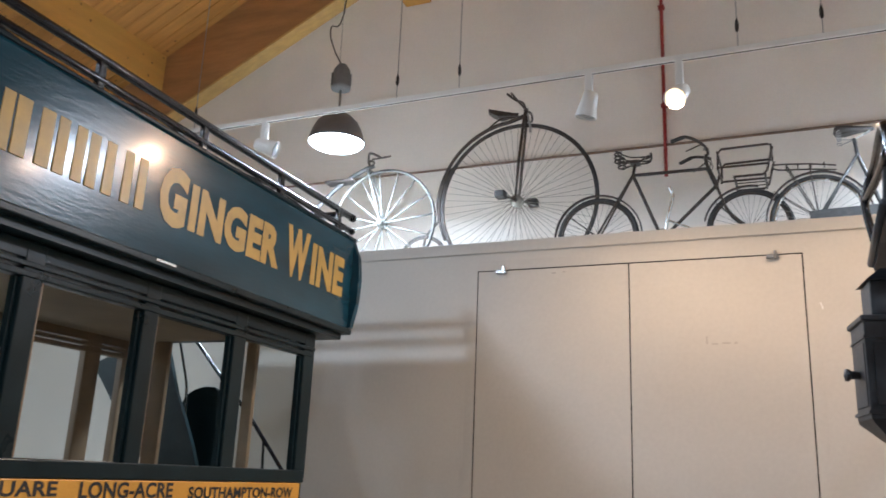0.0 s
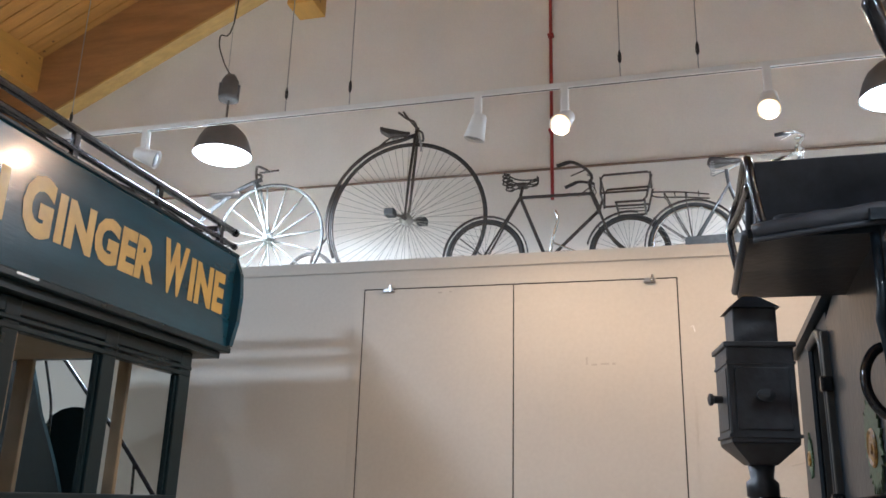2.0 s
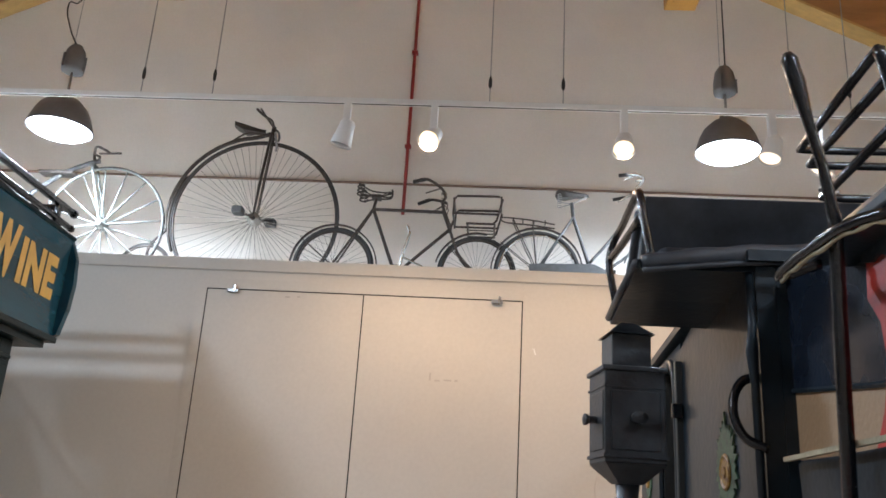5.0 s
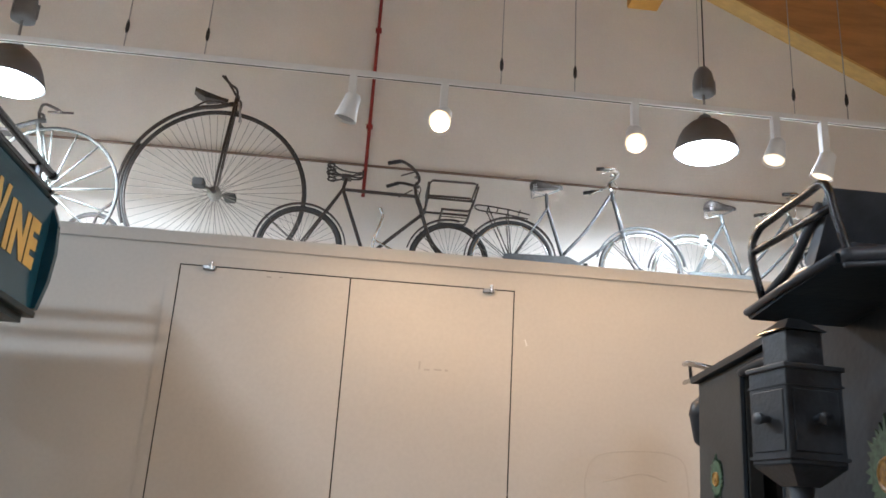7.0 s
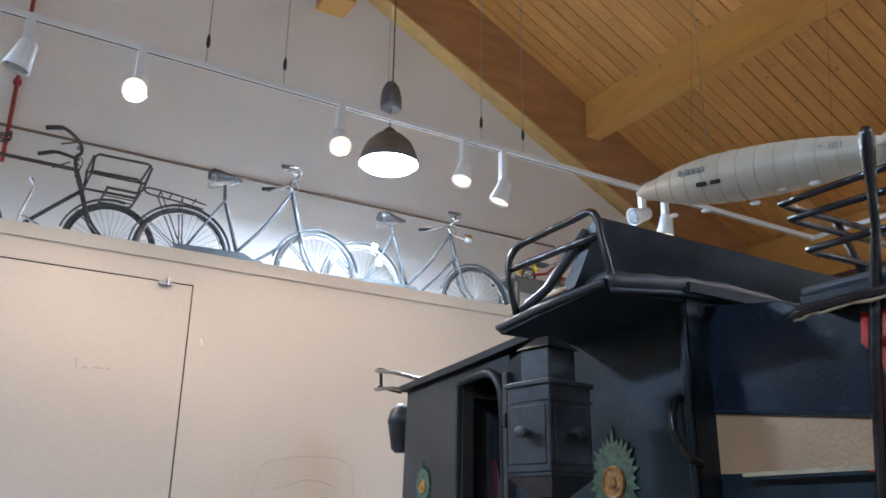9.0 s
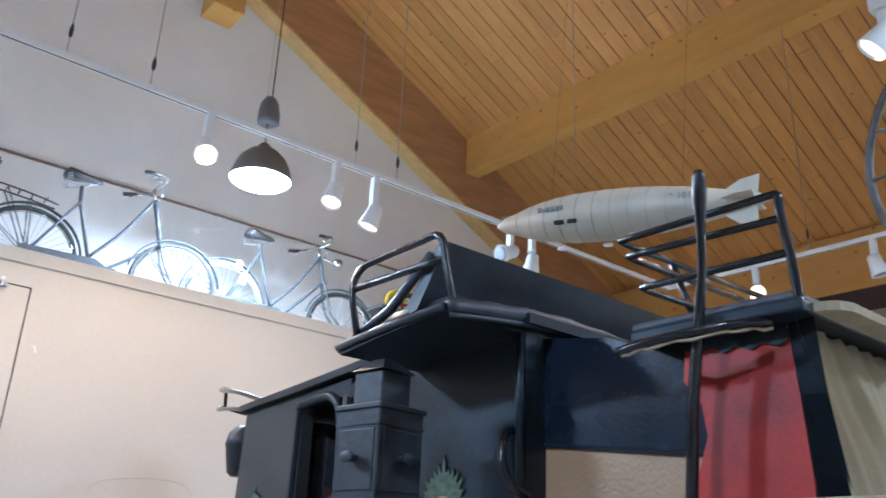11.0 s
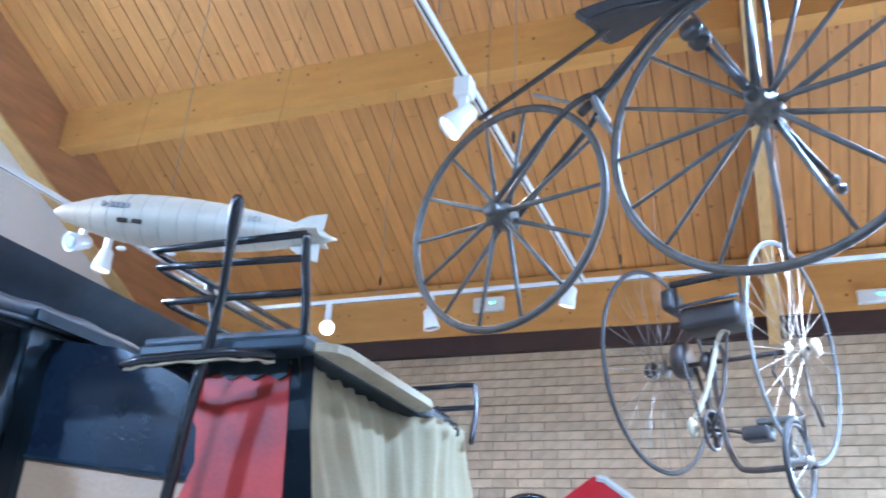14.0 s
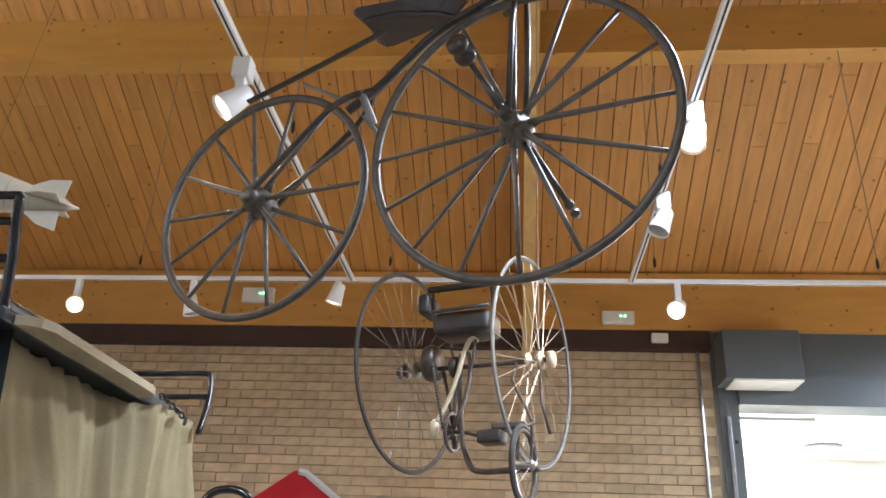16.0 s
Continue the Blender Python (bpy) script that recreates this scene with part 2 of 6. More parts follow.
def curve_points(points, steps=6):
    """Catmull-Rom through points."""
    p = [Vector(q) for q in points]
    p = [p[0] * 2 - p[1]] + p + [p[-1] * 2 - p[-2]]
    out = []
    for i in range(1, len(p) - 2):
        for s in range(steps):
            t = s / steps
            out.append(0.5 * ((2 * p[i]) + (p[i + 1] - p[i - 1]) * t + (2 * p[i - 1] - 5 * p[i] + 4 * p[i + 1] - p[i + 2]) * t * t + (3 * p[i] - p[i - 1] - 3 * p[i + 1] + p[i + 2]) * t**3))
    return out + [p[-2]]


def spin(profile, sides=32, axis="Z", m=None, caps=True):
    """A turned form from (radius, height) pairs."""
    bm = bmesh.new()
    rings = []
    for r, h in profile:
        ring = []
        for k in range(sides):
            a = 2 * math.pi * k / sides
            c, s = max(r, 1e-4) * math.cos(a), max(r, 1e-4) * math.sin(a)
            v = (c, s, h) if axis == "Z" else (h, c, s) if axis == "X" else (c, h, s)
            ring.append(bm.verts.new(v))
        rings.append(ring)
    for r, s in zip(rings, rings[1:]):
        for k in range(sides):
            bm.faces.new((r[k], r[(k + 1) % sides], s[(k + 1) % sides], s[k]))
    if caps:
        bm.faces.new(rings[0][::-1])
        bm.faces.new(rings[-1])
    bmesh.ops.recalc_face_normals(bm, faces=bm.faces)
    if m is not None:
        bm.transform(m)
    return bm


def prism(outline, a, b, axis="X"):
    """A flat outline drawn out between a and b along an axis."""
    bm = bmesh.new()
    put = {"X": lambda u, v, w: (w, u, v), "Y": lambda u, v, w: (u, w, v), "Z": lambda u, v, w: (u, v, w)}[axis]
    lo = [bm.verts.new(put(u, v, a)) for u, v in outline]
    hi = [bm.verts.new(put(u, v, b)) for u, v in outline]
    n = len(outline)
    bm.faces.new(lo[::-1])
    bm.faces.new(hi)
    for k in range(n):
        bm.faces.new((lo[k], lo[(k + 1) % n], hi[(k + 1) % n], hi[k]))
    bmesh.ops.recalc_face_normals(bm, faces=bm.faces)
    return bm


def arc(cx, cz, r, a0, a1, n, y=0.0):
    return [(cx + r * math.cos(radians(a0 + (a1 - a0) * i / n)), y, cz + r * math.sin(radians(a0 + (a1 - a0) * i / n))) for i in range(n + 1)]


def writing(name, text, mat, parent, m, height, width=None, depth=0.002, bold=0.03):
    """Words as a mesh: m lays x along the line and z out of the face."""
    cu = bpy.data.curves.new(name, "FONT")
    cu.body, cu.size, cu.extrude, cu.resolution_u = text, 1.0, 0.0, 3
    cu.offset, cu.space_character = bold, 1.0 + bold
    probe = bpy.data.objects.new(name, cu)
    me = bpy.data.meshes.new_from_object(probe)
    bpy.data.objects.remove(probe)
    co = np.array([v.co[:] for v in me.vertices])
    lo, hi = co.min(0), co.max(0)
    sy = height / (hi[1] - lo[1])
    sx = (width / (hi[0] - lo[0])) if width else sy
    me.transform(m @ Matrix.Diagonal((sx, sy, 1, 1)) @ Matrix.Translation((-lo[0], -lo[1], depth)))
    me.materials.append(mat)
    ob = new(name, me)
    ob.parent = parent
    return ob


# ---- structure ----
def structure(name, bm, mat, label, category):
    return tagged(part(name, bm, mat), label, category, kind="structure")


structure("floor", box(WEST - 0.3, SOUTH - 0.3, -0.2, 16, NORTH + 0.3, 0.0), FLOOR, "grey screed museum hall floor", "floor")
GABLE = [(WEST - 0.3, 0), (EAST + 0.3, 0), (EAST + 0.3, roof_z(EAST + 0.3) + 0.1), (RIDGE_X, RIDGE_Z + 0.1), (WEST - 0.3, roof_z(WEST - 0.3) + 0.1)]
structure("wall_north", prism(GABLE, NORTH, NORTH + 0.3, "Y"), PLASTER, "pinkish white plastered gable wall", "wall")
structure("wall_south", prism(GABLE, SOUTH - 0.3, SOUTH, "Y"), PLASTER, "pinkish white plastered end wall", "wall")
structure("wall_west", box(WEST - 0.3, SOUTH, 0, WEST, NORTH, roof_z(WEST) + 0.1), PLASTER, "pale plastered side wall", "wall")

# Boarded ceiling: boards run down the slope, in random lengths, over a dark backing.
boards = bmesh.new()
rng = random.Random(4)
PITCH = 0.163
for side in (1, -1):
    far = (EAST - RIDGE_X + 0.3) if side > 0 else (RIDGE_X - WEST + 0.3)
    y = SOUTH - 0.1
    while y < NORTH + 0.05:
        s = -0.4 * rng.random() * 3
        while s < far:
            e = s + rng.uniform(2.2, 4.6)
            a, b = max(s, 0.0), min(e, far)
            if b > a + 0.02:
                y0, y1 = y + 0.0055, y + PITCH - 0.0055
                x0, x1 = RIDGE_X + side * (a + 0.002), RIDGE_X + side * (b - 0.002)
                low = [boards.verts.new((x, yy, roof_z(x))) for x, yy in ((x0, y0), (x1, y0), (x1, y1), (x0, y1))]
                up = [boards.verts.new((v.co.x, v.co.y, v.co.z + 0.018)) for v in low]
                boards.faces.new(low)
                for k in range(4):
                    boards.faces.new((low[k], low[(k + 1) % 4], up[(k + 1) % 4], up[k]))
            s = e
        y += PITCH
bmesh.ops.recalc_face_normals(boards, faces=boards.faces)
ceiling = structure("ceiling", boards, PINE, "varnished pine boards on the sloping ceiling", "ceiling")
for side, edge in ((1, EAST + 0.3), (-1, WEST - 0.3)):
    outline = [(RIDGE_X, RIDGE_Z + 0.014), (edge, roof_z(edge) + 0.014), (edge, roof_z(edge) + 0.2), (RIDGE_X, RIDGE_Z + 0.2)]
    structure("roof_deck", prism(outline, SOUTH - 0.3, NORTH + 0.3, "Y"), GROOVE, "dark roof deck above the boards", "roof")

# Rafters: deep glued beams across the hall, underside light painted as a pale strip.
RAFTER = 0.86
for y0, y1 in ((NORTH - 0.21, NORTH - 0.003), (-0.14, -0.03), (SOUTH + 0.003, SOUTH + 0.21)):
    for side, edge in ((1, EAST), (-1, WEST)):
        xs = (RIDGE_X, edge - side * 0.003)
        outline = [(xs[0], roof_z(xs[0]) - 0.003), (xs[1], roof_z(xs[1]) - 0.003), (xs[1], roof_z(xs[1]) - RAFTER), (xs[0], roof_z(xs[0]) - RAFTER)]
        structure("rafter", prism(outline, y0, y1, "Y"), GLULAM_X, "brown glued laminated timber rafter", "beam")
        strip = [(xs[0], roof_z(xs[0]) - RAFTER - 0.001), (xs[1], roof_z(xs[1]) - RAFTER - 0.001), (xs[1], roof_z(xs[1]) - RAFTER - 0.03), (xs[0], roof_z(xs[0]) - RAFTER - 0.03)]
        structure("trim", prism(strip, y0 - 0.002, y1, "Y"), LIT_UNDERSIDE, "rafter underside with its light painted as a pale strip", "beam")
for side in (1, -1):
    for off in (6.02,):
        x0, x1 = RIDGE_X + side * off, RIDGE_X + side * (off + 0.2)
        for ya, yb in ((SOUTH + 0.215, -0.145), (-0.025, NORTH - 0.215)):
            outline = [(x0, roof_z(x0) - 0.003), (x1, roof_z(x1) - 0.003), (x1, roof_z(x0) - 0.46), (x0, roof_z(x0) - 0.46)]
            structure("purlin", prism(outline, ya, yb, "Y"), GLULAM, "yellow pine purlin with knots", "beam")
structure("ridge_beam", prism([(RIDGE_X - 0.1, RIDGE_Z - 0.05), (RIDGE_X + 0.1, RIDGE_Z - 0.05), (RIDGE_X + 0.1, RIDGE_Z - 0.5), (RIDGE_X - 0.1, RIDGE_Z - 0.5)], SOUTH + 0.215, -0.225, "Y"), GLULAM, "pine ridge beam", "beam")

for x0, x1 in ((3.36, 3.68), (-2.0, -1.69)):
    structure("corbel", box(x0, 6.90, 6.42, x1, NORTH - 0.002, 7.2, bevel=0.01), GLULAM, "pine corbel block under the rafter", "beam")

# East wall: timber band, dark beam, brick below, a shutter opening.
BRICK_TOP, BEAM_TOP = 4.035, 4.245
OPEN_Y, OPEN_TOP = -2.30, 3.47
structure("wall_plate", box(EAST - 0.12, SOUTH, BEAM_TOP, EAST + 0.3, NORTH - 0.215, roof_z(EAST) + 0.02), GLULAM, "orange timber fascia band above the brick wall", "beam")
structure("dark_beam", box(EAST - 0.10, -1.99, BRICK_TOP, EAST + 0.3, NORTH - 0.002, BEAM_TOP - 0.001), DARK_BEAM, "dark brown steel lintel along the brick wall", "beam")
wall_east = structure("wall_east", box(EAST + 0.012, -1.99, 0, EAST + 0.3, NORTH, BRICK_TOP - 0.001), MORTAR, "buff brick side wall with recessed joints", "wall")
structure("wall_over_opening", box(EAST - 0.05, SOUTH, OPEN_TOP + 0.32, EAST + 0.3, -1.995, BEAM_TOP - 0.002), GREY_PANEL, "grey steel cladding over the shutter opening", "wall")
structure("wall_beside_opening", box(EAST + 0.012, SOUTH, 0, EAST + 0.3, -6.0, OPEN_TOP + 0.3), PLASTER, "plain wall beyond the opening", "wall")
structure("door_frame", box(EAST - 0.05, -2.22, 0, EAST + 0.3, -2.03, OPEN_TOP + 0.3), GREY_PANEL, "grey steel jamb of the shutter opening", "door")
structure("shutter_head", box(EAST - 0.10, -6.0, OPEN_TOP + 0.0, EAST + 0.3, -2.225, OPEN_TOP + 0.31), GREY_PANEL, "grey steel shutter head", "door")
shutter = thing("roller_shutter_box", pose(EAST - 0.35, -2.42, OPEN_TOP + 0.16), "grey steel roller shutter box with a pale underside", "shutter")
part("casing", box(-0.16, -0.34, 0.0, 0.24, 0.41, 0.50, bevel=0.01), GREY_PANEL, shutter)
part("underside", box(-0.15, -0.33, -0.02, 0.23, 0.33, -0.002), WHITE, shutter, "pale bottom plate")
guide = thing("shutter_guide", pose(EAST - 0.052, -2.105, 1.6), "steel shutter guide rail with bolts", "rail")
part("channel", box(-0.03, -0.018, -1.6, 0.0, 0.022, 1.75, bevel=0.004), STEEL, guide)
for z in (0.2, 0.9, 1.5):
    part("bolt", spin([(0.018, 0.0), (0.018, -0.012), (0.004, -0.016)], 10, "X", Matrix.Translation((0, -0.06, z))), DARK_GAP, guide)

# The bright lobby beyond the opening.
structure("wall_lobby", box(14.0, -9.0, 0, 14.2, 0.0, 3.9), WHITE, "white lobby wall beyond the opening", "wall")
structure("wall_lobby_side", box(EAST + 0.31, -0.2, 0, 14.0, 0.0, 3.9), WHITE, "white lobby side wall", "wall")
structure("wall_lobby_end", box(EAST + 0.31, -9.2, 0, 14.0, -9.0, 3.9), WHITE, "white lobby end wall", "wall")
structure("ceiling_lobby", box(EAST + 0.31, -9.0, 3.75, 14.0, -0.2, 3.9), WHITE, "white lobby ceiling", "ceiling")
structure("partition", box(10.2, -4.22, 0, 12.56, -4.08, 3.1), GREY_PANEL, "grey lobby partition wall", "wall")
ring = thing("ceiling_fitting", pose(12.975, -4.186, 3.75), "round white ceiling fitting in the lobby", "ceiling light")
part("body", spin([(0.26, 0.0), (0.26, -0.03), (0.22, -0.045)], 24), GREY, ring)
for y in (-3.53, -4.07):
    w = thing("hanging_wire", pose(12.6, y, 3.75), "thin dark wire hanging from the lobby ceiling", "wire", "lobby wires")
    part("wire", tube([(0, 0, 0), (0, 0, -0.60)], 0.006, sides=5), DARK_GAP, w)
structure("trim_head", box(EAST + 0.302, -3.08, 3.405, EAST + 0.36, -2.23, 3.44, bevel=0.006), WHITE, "white strip under the shutter head", "trim")
lamp("AREA", "lobby_light", (11.8, -3.4, 3.70), 900, (1.0, 0.97, 0.90), (11.8, -3.4, 0), size=2.5)

# The storage room with its double door; bicycles stand on its roof.
BOX_Y, BOX_Z = 5.1, 2.932
structure("wall_storeroom", box(WEST, BOX_Y, 0, EAST, BOX_Y + 0.1, BOX_Z - 0.002), BOX_PAINT, "cream painted panel wall of a storeroom", "wall")
structure("roof_storeroom", box(WEST, BOX_Y + 0.101, BOX_Z - 0.12, EAST, NORTH, BOX_Z - 0.02), BOX_PAINT, "flat storeroom roof used as a display ledge", "ledge")
# Proud strip whose darker colour paints the shade below the fascia.
structure("trim", box(WEST, BOX_Y - 0.003, BOX_Z - 0.088, EAST, BOX_Y - 0.0005, BOX_Z - 0.0805), SCUFF_AND_SHADE, "darker strip painting the shade line under the ledge strip", "trim")
structure("fascia", box(WEST, BOX_Y - 0.010, BOX_Z - 0.080, EAST, BOX_Y + 0.12, BOX_Z), BOX_PAINT, "cream edge strip along the ledge", "trim")
DL, DM, DR, DT = -0.193, 0.866, 1.916, 2.715
double_door = thing("door_1", pose(0, BOX_Y, 0), "closed cream double door flush in a panel wall", "door", kind="structure")
part("frame", box(DL - 0.075, -0.006, 0.0, DL - 0.008, 0.0, DT + 0.075), BOX_PAINT, double_door)
part("frame", box(DR + 0.008, -0.006, 0.0, DR + 0.075, 0.0, DT + 0.075), BOX_PAINT, double_door)
part("frame", box(DL - 0.0078, -0.006, DT + 0.008, DR + 0.0078, 0.0, DT + 0.075), BOX_PAINT, double_door)
part("gap", box(DL - 0.0078, -0.002, 0, DR + 0.0078, 0.0, DT + 0.0078), DARK_GAP, double_door, "dark gap round the leaves")
for a, b in ((DL, DM - 0.004), (DM + 0.004, DR)):
    part("leaf", box(a, -0.006, 0.01, b, -0.0025, DT, bevel=0.0015), BOX_PAINT, double_door)
for x in (DL + 0.14, DR - 0.20):
    bolt = part("bolt", box(x, -0.03, DT - 0.022, x + 0.075, -0.007, DT + 0.004, bevel=0.004), STEEL, double_door, "steel top bolt")
    part("keep", box(x + 0.045, -0.038, DT - 0.026, x + 0.06, -0.006, DT + 0.03, bevel=0.003), CHROME, bolt)
for x, z, w, h in ((1.335, 2.17, 0.012, 0.05), (1.37, 2.165, 0.035, 0.012), (1.43, 2.17, 0.05, 0.01), (1.50, 2.168, 0.02, 0.014), (0.34, 2.675, 0.03, 0.01), (0.42, 2.68, 0.02, 0.008)):
    part("scuff", box(x, -0.0072, z, x + w, -0.0062, z + h), SCUFF_AND_SHADE, double_door, "worn scuff mark")

# Faint outline in a slightly darker tone, and a paint mark beside the door.
outline_thing = thing("wall_marks", pose(0, BOX_Y, 0), "faint outline and pale mark on the cream panel wall", "wall mark")
for line in ([(2.399, 1.463), (2.400, 1.590), (2.448, 1.704), (2.536, 1.745), (2.718, 1.767), (2.907, 1.765), (3.016, 1.716), (3.043, 1.564), (3.044, 1.463)], [(2.506, 1.572), (2.612, 1.599), (2.758, 1.634), (2.909, 1.596)]):
    part("faint_outline", tube(curve_points([(x, -0.0008, z) for x, z in line], 5), 0.006, sides=6, flat=0.12, normal=(0, 1, 0)), FAINT, outline_thing)
for x in (-0.02, 0.015):
    part("pale_mark", tube([(1.997 + x, -0.0012, 2.369), (1.997 + x * 0.3, -0.0012, 2.409)], 0.004, sides=6, flat=0.2, normal=(0, 1, 0)), WHITE, outline_thing)

# Pipes on the gable wall.
red = thing("sprinkler_pipe", pose(0.83, NORTH - 0.035, 4.07), "red painted vertical pipe on the gable wall", "pipe")
part("pipe", tube([(0, 0, 0), (0, 0, 4.0)], 0.017, sides=10), RED_PIPE, red, "")
for z in (0.7, 1.75, 2.8):
    part("clip", box(-0.03, -0.025, z, 0.03, 0.034, z + 0.03, bevel=0.004), RED_PIPE, red)
conduit = thing("conduit", pose(0, NORTH - 0.03, 4.385), "thin brown horizontal conduit on the gable wall", "pipe")
part("tube", tube([(-6.5, 0, 0), (6.4, 0, 0.0)], 0.013, sides=8), BROWN_PIPE, conduit)
drop = thing("conduit", pose(EAST - 0.02, -1.86, 0), "thin grey vertical conduit on the brick wall", "pipe")
part("tube", tube([(0, 0, 0.1), (0, 0, 4.12)], 0.02, sides=8), STEEL, drop)


# ---- light fittings ----
def pendant(x, y, z, slack=0.0, power=PENDANT_W):
    p = thing("pendant_lamp", pose(x, y, z), "lit high-bay pendant lamp with a dark conical shade", "pendant lamp", "hall pendants")
    part("shade", spin([(0.228, 0.012), (0.237, 0.0), (0.242, 0.002), (0.238, 0.025), (0.205, 0.125), (0.175, 0.185), (0.115, 0.245), (0.05, 0.262), (0.05, 0.252), (0.11, 0.235), (0.168, 0.178), (0.198, 0.12), (0.228, 0.012)], 40, caps=False), SHADE_GREY, p, smooth=True)
    part("lamp", spin([(0.230, 0.010), (0.20, -0.018), (0.14, -0.040), (0.07, -0.052), (0.01, -0.054)], 36), GLOW_COOL, p, "glowing white diffuser", smooth=True)
    part("stem", tube([(0, 0, 0.255), (0, 0, 0.53)], 0.010), STEEL, p)
    part("lamp_holder", spin([(0.05, 0.255), (0.05, 0.30), (0.03, 0.32), (0.012, 0.33)], 16), SHADE_GREY, p, smooth=True)
    part("gear_housing", spin([(0.060, 0.495), (0.082, 0.50), (0.086, 0.53), (0.084, 0.60), (0.070, 0.68), (0.040, 0.73), (0.018, 0.74)], 20), SHADE_GREY, p, "grey gear housing", smooth=True)
    for a in (0, 120, 240):
        part("rib", box(0.070, -0.006, 0.51, 0.098, 0.006, 0.63, bevel=0.003), SHADE_GREY, p).rotation_euler = (0, 0, radians(a))
    top = roof_z(x) - z
    part("cable", tube(curve_points([(0.012, 0, 0.70), (0.012 - 0.11 * slack, 0, 0.90), (0.012 - 0.16 * slack, 0, 1.12), (0.012 - 0.02 * slack, 0, 1.42), (0.014, 0, top)], 6), 0.006, sides=5), DARK_GAP, p)
    part("suspension", tube([(-0.03, 0, 0.68), (-0.03, 0, top)], 0.003, sides=4), STEEL, p)
    lamp("AREA", "pendant_light", (x, y, z - 0.060), power, COOL, (x, y, 0), size=0.42)


def track(points, label):
    t = thing("lighting_track", pose(*points[0]), label, "lighting track", "hall tracks")
    a, b = Vector(points[0]), Vector(points[1])
    d = b - a
    horizontal = abs(d.x) > abs(d.y)
    part("rail", box(0, -0.018, 0, d.x, 0.018, 0.034, bevel=0.003) if horizontal else box(-0.018, 0, 0, 0.018, d.y, 0.034, bevel=0.003), WHITE, t)
    part("slot", box(0.01, -0.005, -0.0015, d.x - 0.01, 0.005, -0.0005) if horizontal else box(-0.005, 0.01 * (1 if d.y > 0 else -1), -0.0015, 0.005, d.y, -0.0005), DARK_GAP, t)
    return t


def wire(x, y, z=3.834):
    w = thing("suspension_wire", pose(x, y, z), "thin steel suspension wire with a black gripper", "wire", "track wires")
    part("cable", tube([(0, 0, TZ + 0.03 - z), (0, 0, roof_z(x) - z)], 0.0035, sides=5), STEEL, w)
    part("gripper", spin([(0.005, 0.0), (0.011, 0.02), (0.011, 0.055), (0.004, 0.085)], 8), DARK_GAP, w)


def spot(x, y, z, aim, lit, drop=0.10, power=0.0, gear=False):
    """A track spotlight hung at x, y, z that points along aim."""
    s = thing("track_spotlight", pose(x, y, z), ("lit" if lit else "unlit") + " white track spotlight with a tapered head", "spotlight", "track spotlights")
    part("adapter", box(-0.022, -0.022, -drop - 0.05, 0.022, 0.022, 0.002, bevel=0.004), WHITE, s)
    if gear:
        part("gear_box", box(-0.042, -0.042, -0.10, 0.042, 0.042, 0.006, bevel=0.006), WHITE, s, "white gear box")
    d = Vector(aim).normalized()
    turn = d.to_track_quat("Z", "Y").to_matrix().to_4x4()
    c = Vector((0, 0, -drop - 0.06)) + d * 0.03
    m = Matrix.Translation(c) @ turn
    head = part("head", spin([(0.012, -0.095), (0.036, -0.09), (0.046, -0.075), (0.050, -0.03), (0.066, 0.068), (0.064, 0.070), (0.057, 0.056)], 24, "Z", m), WHITE, s, smooth=True)
    part("lens", spin([(0.057, 0.057), (0.035, 0.064), (0.005, 0.067)], 20, "Z", m), {0: GREY, 1: GLOW_SOFT, 2: GLOW_WARM}[lit], head, "warm glowing lens" if lit else "dark lens", smooth=True)
    part("bracket", tube([(0, 0.0, -drop - 0.03), tuple(c)], 0.014, sides=8), WHITE, s)
    if power:
        e = Vector((x, y, z)) + c + d * 0.075
        lamp("SPOT", "spot_light", tuple(e), power, WARM, tuple(e + d * 0.25 + Vector((0, 0, -1))), size=0.04, angle=172, blend=0.7)


pendant(-1.62, 5.36, 3.975, 1.0)
pendant(3.45, 5.60, 4.07, 0.0, PENDANT_W * 0.7)
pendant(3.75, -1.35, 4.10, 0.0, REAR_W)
# Unseen pendant, added to brighten the west side of the hall.
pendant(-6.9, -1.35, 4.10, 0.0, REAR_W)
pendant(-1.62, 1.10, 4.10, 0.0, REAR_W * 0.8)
# Unseen pendant, added to light the brick wall and ceiling.
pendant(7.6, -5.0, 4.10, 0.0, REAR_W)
TZ = 3.705
track(((-4.0, 4.28, TZ), (6.80, 4.28, TZ)), "white suspended lighting track along the gable wall")
track(((6.82, 4.30, TZ), (6.82, -4.2, TZ)), "white suspended lighting track along the brick wall")
track(((1.6, 1.285, TZ), (6.80, 1.285, TZ)), "white suspended lighting track across the hall")
track(((1.8, -0.82, TZ), (6.80, -0.82, TZ)), "white suspended lighting track over the hanging velocipede")
for x in (-2.2, -0.507, -0.055, 1.658, 2.10, 3.45, 3.786, 5.6):
    wire(x, 4.28)
for y in (3.0, 1.0, -1.0, -2.6):
    wire(6.82, y)
for x in (3.0, 4.9):
    wire(x, 1.285)
    wire(x + 0.5, -0.82)
wire(3.62, 1.25)
spot(0.80, 4.28, TZ, (-0.25, 0.1, -1), 0, 0.12)
spot(1.33, 4.28, TZ, (-0.25, -0.8, -0.75), 2, 0.14, SPOT_W * 2.7)
spot(2.46, 4.28, TZ, (-0.15, -0.7, -1.0), 2, 0.14, SPOT_W * 1.6)
spot(3.32, 4.28, TZ, (-0.35, -0.2, -1), 1, 0.14, SPOT_W * 0.4)
spot(3.62, 4.28, TZ, (-0.3, 0.15, -1), 1, 0.20, SPOT_W * 0.3)
